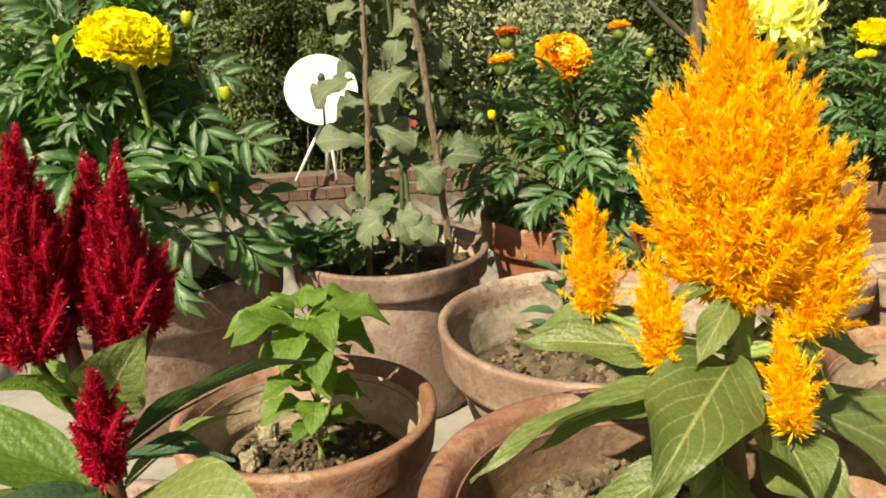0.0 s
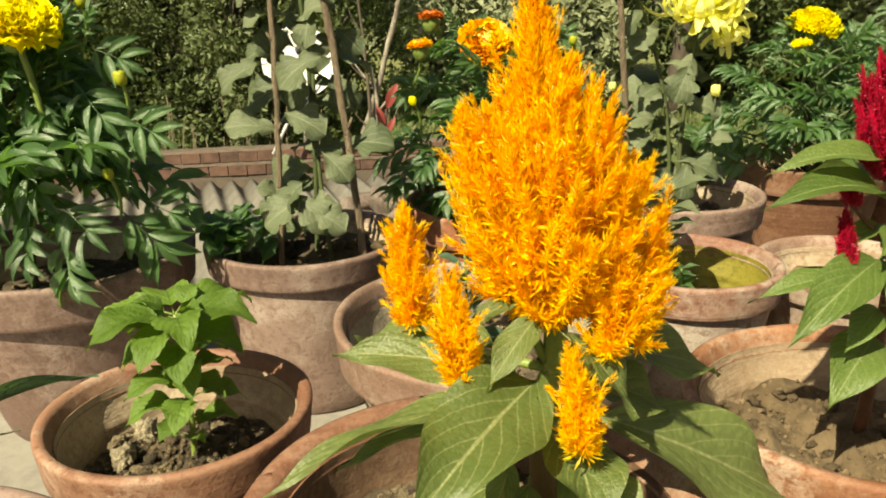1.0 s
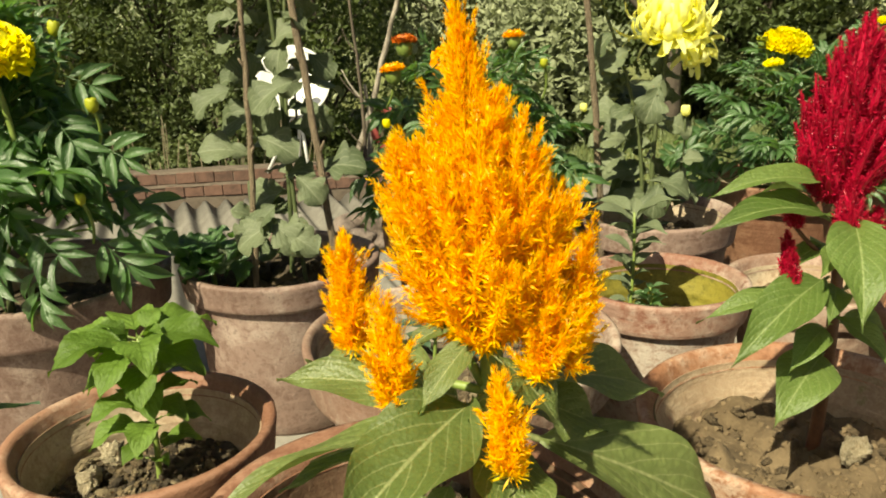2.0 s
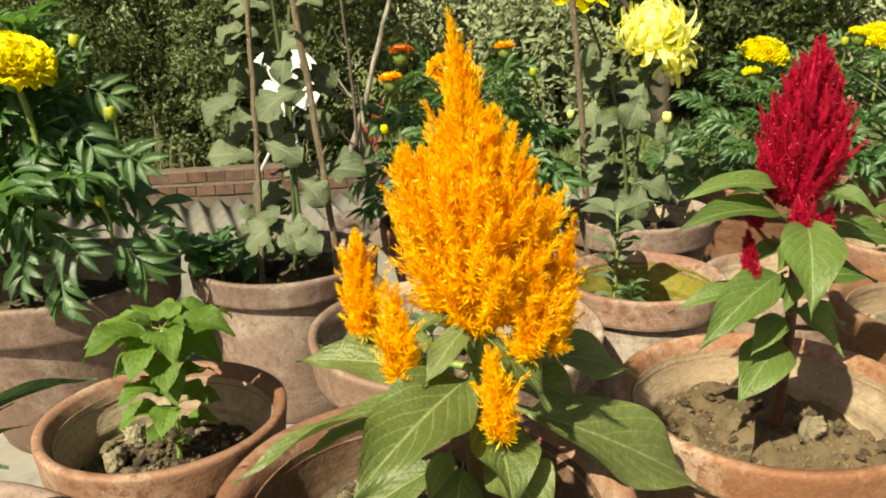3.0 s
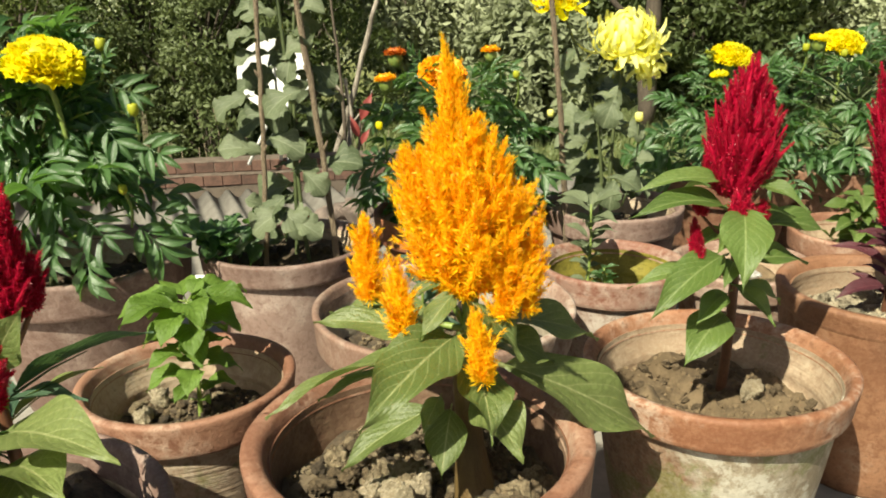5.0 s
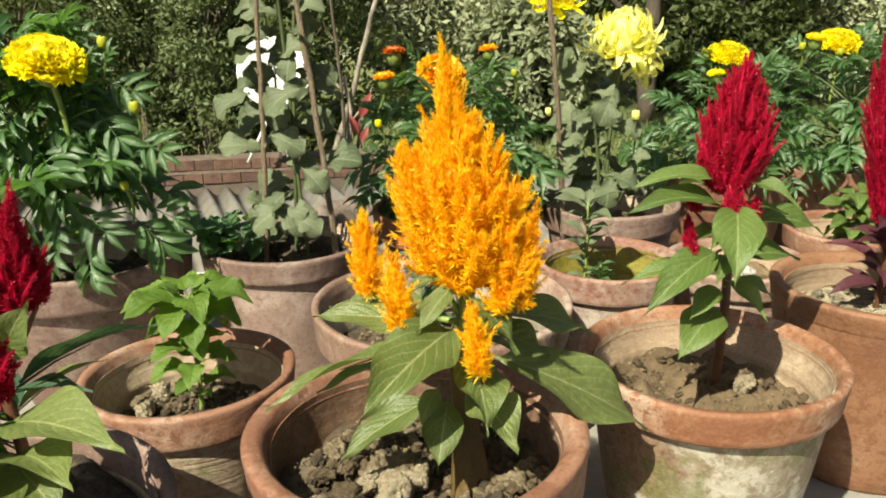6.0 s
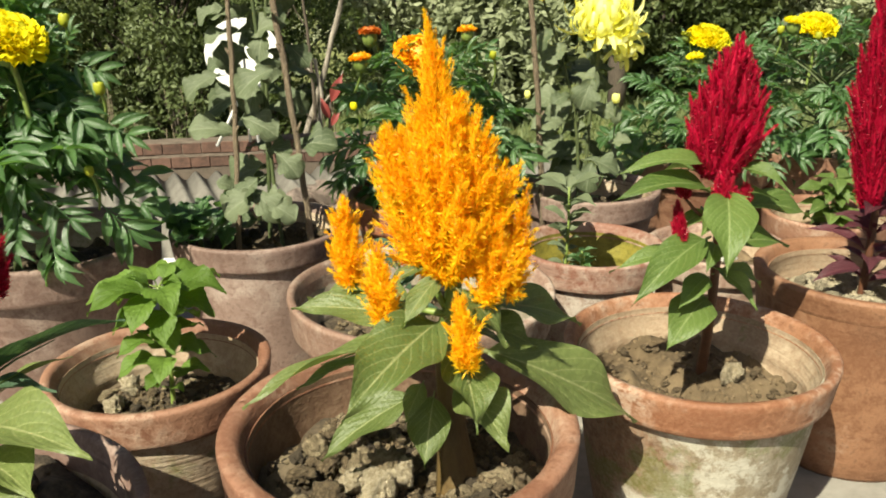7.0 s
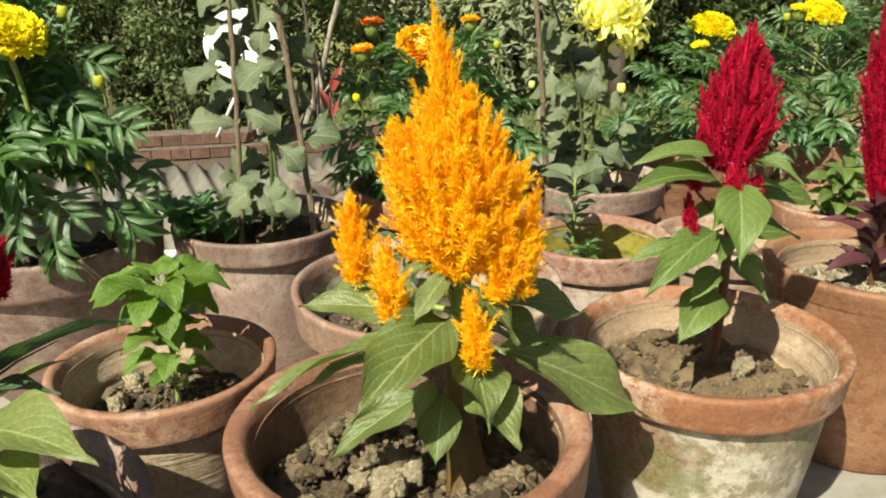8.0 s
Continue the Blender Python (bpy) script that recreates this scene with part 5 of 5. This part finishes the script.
# more leaves on the outer side, mostly out of view, added to shade the pot
rng = random.Random(66)
for i in range(12):
    a, z = radians(155 + 130 * ((i * 0.618) % 1.0)), 0.29 + 0.005 * i
    b = Vector((-0.292, -0.10, z))
    d = Vector((math.cos(a), math.sin(a), rng.uniform(-0.1, 0.35))).normalized() * rng.uniform(0.07, 0.125)
    leaf(nea, (LEAF_CEL, LEAF_SPROUT, LEAF_BLUE)[i % 3], rel(b, K4), rel(b + d, K4), 0.36, (0, -0.3, 1), "ovate", 0.12, 0.2, 0.05)

# ---- seedling ----
K5 = Vector((-0.262, 0.236, 0.15))
spr = root("seedling", K5, "leafy bright green seedling with toothed leaves", "seedling")
stem(spr, bend((0, 0, -0.02), (0.002, 0, 0.155), 0, (0.003, 0, 0)), 0.0032, 0.002, STEM)
rng = random.Random(55)
# whorls of leaves from the top down: height, how many, length, first bearing, rise of the tip
for z, count, ln, first, rise in ((0.158, 3, 0.026, 200, 0.5), (0.154, 6, 0.076, 175, -0.06), (0.145, 4, 0.060, 255, -0.28), (0.130, 4, 0.048, 205, -0.30), (0.112, 3, 0.050, 170, -0.30), (0.094, 4, 0.042, 230, -0.10), (0.074, 4, 0.044, 200, -0.20), (0.054, 3, 0.034, 255, -0.10), (0.036, 3, 0.024, 200, 0.2)):
    for i in range(count):
        a = radians(first + 360 * i / count + rng.uniform(-14, 14))
        out = Vector((math.cos(a), math.sin(a), 0))
        b = Vector((0.002, 0, z)) + out * 0.010
        stem(spr, bend((0.002, 0, z - 0.004), b, 0, n=3), 0.0013, 0.0010, STEM, "leaf_stalk")
        d = (out + Vector((0, 0, rise + rng.uniform(-0.12, 0.12)))) * ln * rng.uniform(0.85, 1.1)
        leaf(spr, LEAF_SPROUT, b, b + d, rng.choice((0.62, 0.70)), (rng.uniform(-.15, .15), -0.2, 1), "tooth", 0.15, 0.14, 0.06, 0.06, n=40, half=5)
K6 = Vector((0.80, 0.80, 0.155))
grn = root("seedling", K6, "bushy green seedling with small leaves", "seedling")
stem(grn, bend((0, 0, -0.02), (0, 0, 0.10), 0, (0.003, 0, 0)), 0.003, 0.002, STEM)
rng = random.Random(12)
for i in range(30):
    a, z = i * 2.4, 0.02 + 0.003 * i
    d = Vector((math.cos(a), math.sin(a), rng.uniform(-0.5, 0.25))) * rng.uniform(0.035, 0.070)
    leaf(grn, LEAF_RED, Vector((0, 0, z)), Vector((0, 0, z)) + d, rng.choice((0.5, 0.6)), (0, -0.3, 1), "tooth", 0.12, 0.2, 0.05, n=20, half=3)


# small weeds in the wide pot and the algae pot
def weed(x, y, z, h, mat, label, count, ln, kind="ovate", width=0.32, seed=1, grow=-0.4):
    rng = random.Random(seed)
    w = root("weed", (x, y, z), label, "weed")
    stem(w, bend((0, 0, -0.01), (0.004, 0, h), 0, (0.003, 0, 0)), 0.0025, 0.0016, STEM)
    for i in range(count):
        a, q = i * 2.4 + rng.uniform(-.3, .3), (i + 0.6) / count
        b = Vector((0.004 * q, 0, h * q))
        d = Vector((math.cos(a), math.sin(a), rng.uniform(0.0, 0.7))).normalized() * ln * rng.uniform(0.7, 1.2) * (1.1 + grow * q if grow < 0 else 0.55 + grow * q)
        leaf(w, mat, b, b + d, width, (0, -0.3, 1), kind, 0.1, 0.2, 0.04, n=10, half=2)
    return w


weed(-0.004, 0.495, 0.15, 0.125, LEAF_BLUE, "small dark green weed with narrow leaves", 12, 0.07, seed=4)
weed(0.262, 0.60, 0.16, 0.150, LEAF_MUM, "upright green weed with rosettes of leaves", 28, 0.052, width=0.42, seed=5, grow=0.7)
weed(0.283, 0.585, 0.16, 0.05, LEAF_MARI, "low dark green weed", 22, 0.03, width=0.34, seed=6)


# ---- sticks and climbing chrysanthemum ----
def stick(a, b, r, label):
    s = Shape()
    pts = bend(a, b, 0, (0.004, 0.0, 0), 14)
    pts = [p + Vector((random.uniform(-1, 1), random.uniform(-1, 1), 0)) * 0.0014 for p in pts]
    s.tube(pts, [r * random.uniform(0.9, 1.1) * (1 - 0.2 * i / 14) for i in range(15)], 9)
    for k, side in ((6, 1), (9, -1)):
        c = pts[k]
        s.tube([c, c + Vector((side * r * 1.6, -r * 1.0, r * 3.5))], [r * 0.55, r * 0.30], 6)
    return thing("stick", s.mesh("stick", WOOD), label, "plant stake", "plant stakes")


stick((-0.2575, 0.645, 0.16), (-0.2365, 0.657, 0.70), 0.0046, "thin weathered wooden stake in the pot")
stick((-0.132, 0.630, 0.16), (-0.1905, 0.685, 0.70), 0.0056, "leaning weathered wooden stake in the pot")
stick((0.270, 0.83, 0.16), (0.2235, 0.80, 0.66), 0.0055, "brown wooden stake beside the chrysanthemum")


def lobed(parent, k, items, mat=LEAF_MUM):
    for base, tip in items:
        b, t = rel(base, k), rel(tip, k)
        ln = (t - b).length
        leaf(parent, mat, b, t, random.choice((0.70, 0.78, 0.86)), (random.uniform(-.45, .25), -0.55 + random.uniform(-.25, .25), 0.8), "lobed", 0.12, 0.14, 0.08, 0.10, n=30, half=5)


K7 = Vector((-0.215, 0.69, 0.18))
clm = root("chrysanthemum_plant", K7, "climbing chrysanthemum with dusty lobed leaves on stakes", "chrysanthemum")
stem(clm, bend((0, 0, -0.02), (0.0, 0.0, 0.50), 0, (0.012, 0, 0), 12), 0.004, 0.003, STEM_DARK)
stem(clm, bend((0.03, -0.02, -0.02), (0.03, 0.01, 0.46), 0, (-0.014, 0, 0), 12), 0.0035, 0.0025, STEM_DARK)
lobed(clm, K7, [((-0.254, 0.66, 0.483), (-0.313, 0.64, 0.454)), ((-0.172, 0.65, 0.493), (-0.236, 0.63, 0.456)), ((-0.242, 0.66, 0.392), (-0.313, 0.64, 0.406)), ((-0.24, 0.66, 0.418), (-0.179, 0.64, 0.394)), ((-0.186, 0.64, 0.368), (-0.148, 0.62, 0.332)),
                ((-0.21, 0.68, 0.356), (-0.163, 0.66, 0.368)), ((-0.205, 0.63, 0.332), (-0.243, 0.61, 0.294)), ((-0.205, 0.62, 0.308), (-0.264, 0.6, 0.28)), ((-0.207, 0.62, 0.294), (-0.155, 0.6, 0.271)), ((-0.231, 0.66, 0.279), (-0.175, 0.64, 0.288)),
                ((-0.165, 0.68, 0.364), (-0.093, 0.66, 0.374)), ((-0.251, 0.68, 0.293), (-0.28, 0.66, 0.318)), ((-0.246, 0.7, 0.468), (-0.257, 0.68, 0.529)), ((-0.226, 0.68, 0.545), (-0.282, 0.66, 0.531)), ((-0.223, 0.7, 0.527), (-0.166, 0.68, 0.56)),
                ((-0.225, 0.68, 0.561), (-0.269, 0.66, 0.571)), ((-0.177, 0.7, 0.466), (-0.144, 0.68, 0.416)), ((-0.17, 0.72, 0.524), (-0.131, 0.7, 0.491)), ((-0.227, 0.63, 0.314), (-0.178, 0.60, 0.269)), ((-0.257, 0.64, 0.262), (-0.306, 0.62, 0.243)),
                ((-0.21, 0.70, 0.60), (-0.27, 0.68, 0.60)), ((-0.20, 0.70, 0.61), (-0.14, 0.68, 0.61)), ((-0.20, 0.70, 0.64), (-0.25, 0.68, 0.66)), ((-0.24, 0.69, 0.50), (-0.285, 0.68, 0.49)), ((-0.21, 0.69, 0.515), (-0.185, 0.67, 0.47)), ((-0.20, 0.68, 0.58), (-0.16, 0.67, 0.56)), ((-0.24, 0.68, 0.58), (-0.29, 0.67, 0.56)), ((-0.21, 0.69, 0.47), (-0.225, 0.66, 0.425)), ((-0.19, 0.70, 0.55), (-0.205, 0.67, 0.50)), ((-0.215, 0.70, 0.44), (-0.17, 0.72, 0.45)), ((-0.22, 0.70, 0.50), (-0.26, 0.74, 0.50))])
rng = random.Random(90)
lobed(clm, K7, [((-0.215 + rng.uniform(-.02, .03), 0.70, z), (-0.215 + rng.uniform(-.08, .09), 0.70 + rng.uniform(-.02, .07), z - rng.uniform(-0.01, 0.04))) for z in (0.24, 0.27, 0.30, 0.33, 0.36, 0.39, 0.42, 0.45, 0.48, 0.51, 0.53, 0.55, 0.57, 0.58, 0.60, 0.61, 0.63, 0.64, 0.66, 0.68, 0.70)])
K8 = Vector((-0.318, 0.652, 0.20))
tuft = root("chrysanthemum_seedling", K8, "low dark green tuft of lobed chrysanthemum leaves", "chrysanthemum")
rng = random.Random(31)
for i in range(34):
    a = i * 2.4
    b = Vector((rng.uniform(-.03, .04), rng.uniform(-.03, .02), rng.uniform(0.01, 0.07)))
    d = Vector((math.cos(a), math.sin(a), rng.uniform(0.3, 1.1))).normalized() * rng.uniform(0.035, 0.055)
    leaf(tuft, LEAF_MARI, b, b + d, 0.8, (math.cos(a) * -0.5, -0.5, 1), "lobed", 0.1, 0.1, 0.08, n=22, half=4)
stem(tuft, bend((0, 0, -0.02), (0, 0, 0.05), 0, (0.003, 0, 0)), 0.004, 0.003, STEM)

K9 = Vector((0.36, 0.87, 0.185))
mum = root("chrysanthemum_plant", K9, "yellow chrysanthemum with drooping grey-green leaves", "chrysanthemum")
stem(mum, bend((0, 0, -0.02), (0.012, 0.0, 0.32), 0, (-0.01, 0, 0), 10), 0.004, 0.0028, STEM_DARK)
stem(mum, bend((-0.02, 0.0, -0.02), (-0.105, 0.0, 0.42), 0, (0.03, 0, 0), 10), 0.0035, 0.0025, STEM_DARK)
stem(mum, bend((0.02, 0.0, 0.05), (0.039, -0.02, 0.215), 0, (0.01, 0, 0), 8), 0.002, 0.0015, STEM_DARK)
lobed(mum, K9, [((0.284, 0.85, 0.532), (0.252, 0.83, 0.497)), ((0.312, 0.86, 0.502), (0.264, 0.84, 0.476)), ((0.315, 0.84, 0.451), (0.36, 0.82, 0.438)), ((0.35, 0.82, 0.453), (0.323, 0.8, 0.398)), ((0.308, 0.84, 0.367), (0.243, 0.82, 0.362)), ((0.306, 0.83, 0.344), (0.257, 0.81, 0.324)),
                ((0.336, 0.82, 0.304), (0.399, 0.8, 0.281)), ((0.354, 0.81, 0.306), (0.337, 0.79, 0.249)), ((0.302, 0.88, 0.462), (0.263, 0.86, 0.46)), ((0.387, 0.86, 0.32), (0.427, 0.84, 0.333)), ((0.32, 0.86, 0.414), (0.281, 0.84, 0.403)), ((0.351, 0.88, 0.51), (0.306, 0.86, 0.541)),
                ((0.36, 0.87, 0.39), (0.41, 0.85, 0.37)), ((0.36, 0.87, 0.35), (0.31, 0.90, 0.34)), ((0.36, 0.87, 0.28), (0.42, 0.87, 0.27)), ((0.35, 0.87, 0.27), (0.29, 0.85, 0.26)), ((0.36, 0.88, 0.45), (0.40, 0.90, 0.46))])
rng = random.Random(91)
lobed(mum, K9, [((0.35 + rng.uniform(-.03, .03), 0.88, z), (0.345 + rng.uniform(-.11, .10), 0.89 + rng.uniform(-.03, .06), z - rng.uniform(-0.01, 0.05))) for z in (0.24, 0.26, 0.27, 0.29, 0.30, 0.32, 0.33, 0.35, 0.37, 0.38, 0.40, 0.42, 0.44, 0.46, 0.48, 0.50)])
part("flower_head", spider_mesh(LEMON, 0.060, 5), mum, "shaggy lemon yellow flower", pose(*rel((0.376, 0.866, 0.535), K9), 22, -6, 0))
part("flower_head", spider_mesh(LEMON, 0.040, 6, 40), mum, "drooping half-open yellow flower", pose(*rel((0.412, 0.862, 0.500), K9), 120, 30, 0))
part("flower_head", spider_mesh(YELLOW, 0.045, 7, 60), mum, "shaggy yellow flower", pose(*rel((0.245, 0.86, 0.61), K9), 30, -15, 0))
part("bud", bud_mesh(LEMON, 0.008), mum, "", pose(*rel((0.399, 0.849, 0.407), K9)))
part("bud", bud_mesh(LEMON, 0.006), mum, "", pose(*rel((0.235, 0.83, 0.42), K9)))

# ---- marigolds ----
BUD = petals("green_yellow_bud", (0.25, 0.30, 0.02), (0.45, 0.46, 0.03), (0.5, 0.5, 0.03), 0.15, 0.5)
MARI = marigold(-0.590, 0.61, 0.20, 0.575, 0.125, 38, [(-0.50, 0.512, 0.550, 0.056, YELLOW, 14, 6)], [(-0.395, 0.527, 0.482, 0.010, BUD), (-0.415, 0.50, 0.375, 0.008, BUD), (-0.58, 0.52, 0.55, 0.010, BUD), (-0.44, 0.56, 0.57, 0.010, BUD)],
         "bushy dark green marigold with a large yellow bloom", 61, YELLOW, (0.085, 0.12), low=0.16, squash=0.65)
# the drooping leaves of its sunny side
KM = Vector((-0.590, 0.61, 0.20))
rng = random.Random(610)
for b, t in (((-0.458, 0.53, 0.437), (-0.441, 0.50, 0.375)), ((-0.538, 0.53, 0.399), (-0.480, 0.485, 0.340)), ((-0.501, 0.53, 0.392), (-0.560, 0.51, 0.380)), ((-0.480, 0.50, 0.345), (-0.420, 0.46, 0.300)), ((-0.470, 0.48, 0.315), (-0.463, 0.45, 0.235)),
             ((-0.425, 0.53, 0.330), (-0.358, 0.52, 0.258)), ((-0.415, 0.56, 0.335), (-0.342, 0.55, 0.300)), ((-0.405, 0.53, 0.442), (-0.336, 0.50, 0.410)), ((-0.450, 0.56, 0.520), (-0.378, 0.55, 0.492)), ((-0.455, 0.54, 0.480), (-0.405, 0.51, 0.420)),
             ((-0.516, 0.50, 0.335), (-0.510, 0.455, 0.262)), ((-0.448, 0.56, 0.424), (-0.395, 0.55, 0.380)), ((-0.56, 0.53, 0.345), (-0.60, 0.48, 0.275)), ((-0.60, 0.52, 0.42), (-0.66, 0.48, 0.36)), ((-0.55, 0.53, 0.49), (-0.575, 0.48, 0.44)), ((-0.62, 0.53, 0.50), (-0.68, 0.50, 0.48)),
             ((-0.505, 0.54, 0.470), (-0.490, 0.50, 0.410)), ((-0.48, 0.56, 0.50), (-0.455, 0.53, 0.55)), ((-0.57, 0.55, 0.53), (-0.60, 0.52, 0.575)), ((-0.56, 0.56, 0.53), (-0.63, 0.55, 0.55)), ((-0.45, 0.56, 0.53), (-0.42, 0.55, 0.565)), ((-0.53, 0.54, 0.50), (-0.52, 0.49, 0.47))):
    p0, p1 = rel(b, KM), rel(t, KM)
    stem(MARI, bend((p0.x * 0.25, p0.y * 0.25, max(p0.z - 0.06, 0.0)), p0, -0.012, n=5), 0.0024, 0.0014, STEM, "branch")
    part("leaf", PINNATE[rng.randrange(5)], MARI, "", span(p0, p0.lerp(p1, 0.95), (-0.25 + rng.uniform(-.2, .2), -0.8, 0.6)))
marigold(0.066, 0.87, 0.20, 0.50, 0.145, 36, [(0.044, 0.831, 0.492, 0.046, TANGERINE, 35, -12)], [(-0.055, 0.773, 0.494, 0.020, TANGERINE), (-0.04, 0.86, 0.53, 0.022, RUST), (0.128, 0.83, 0.533, 0.018, TANGERINE), (0.172, 0.82, 0.490, 0.008, BUD), (0.03, 0.75, 0.36, 0.008, YELLOW), (-0.07, 0.80, 0.41, 0.008, YELLOW)],
         "bushy green marigold with orange blooms", 62, TANGERINE, (0.06, 0.09), low=0.04, skirt=14)
marigold(0.98, 1.20, 0.21, 0.50, 0.25, 38, [(0.97, 1.27, 0.50, 0.052, YELLOW, 10, 0)], [(0.86, 1.15, 0.52, 0.024, YELLOW), (0.99, 1.02, 0.40, 0.011, BUD), (0.84, 1.17, 0.50, 0.010, BUD), (0.90, 1.12, 0.49, 0.009, BUD)],
         "tall bushy marigold with bright yellow blooms", 63, YELLOW, (0.062, 0.09), skirt=10)
marigold(0.68, 1.14, 0.20, 0.46, 0.18, 28, [(0.676, 1.16, 0.485, 0.050, YELLOW, 12, 5)], [(0.625, 1.15, 0.495, 0.012, BUD), (0.63, 1.10, 0.455, 0.02, YELLOW)],
         "bushy marigold with a yellow bloom", 64, YELLOW, (0.062, 0.09), skirt=8)

# ---- bricks of the low wall ----
s = Shape()
s.box((0, 0, 0), (0.243, 0.12, 0.148))
bm = bmesh.new()
bm.from_mesh(s.mesh("brick_block", BRICK, False))
bmesh.ops.bevel(bm, geom=list(bm.edges), offset=0.008, segments=1, affect="EDGES")
brick = bpy.data.meshes.new("brick")
bm.to_mesh(brick)
bm.free()
brick.materials.append(BRICK) if not brick.materials else None
rng = random.Random(17)
for course, (y, z, shift) in enumerate(((0.10, -1.612, 0.0), (0.0, -1.775, 0.11))):
    for i in range(32):
        part("brick", brick, WALL, "", pose(-2.0 + shift + i * 0.25, y + rng.uniform(-0.008, 0.008), z + rng.uniform(-0.004, 0.004), 0, rng.uniform(-0.7, 0.7), rng.uniform(-0.8, 0.8)))
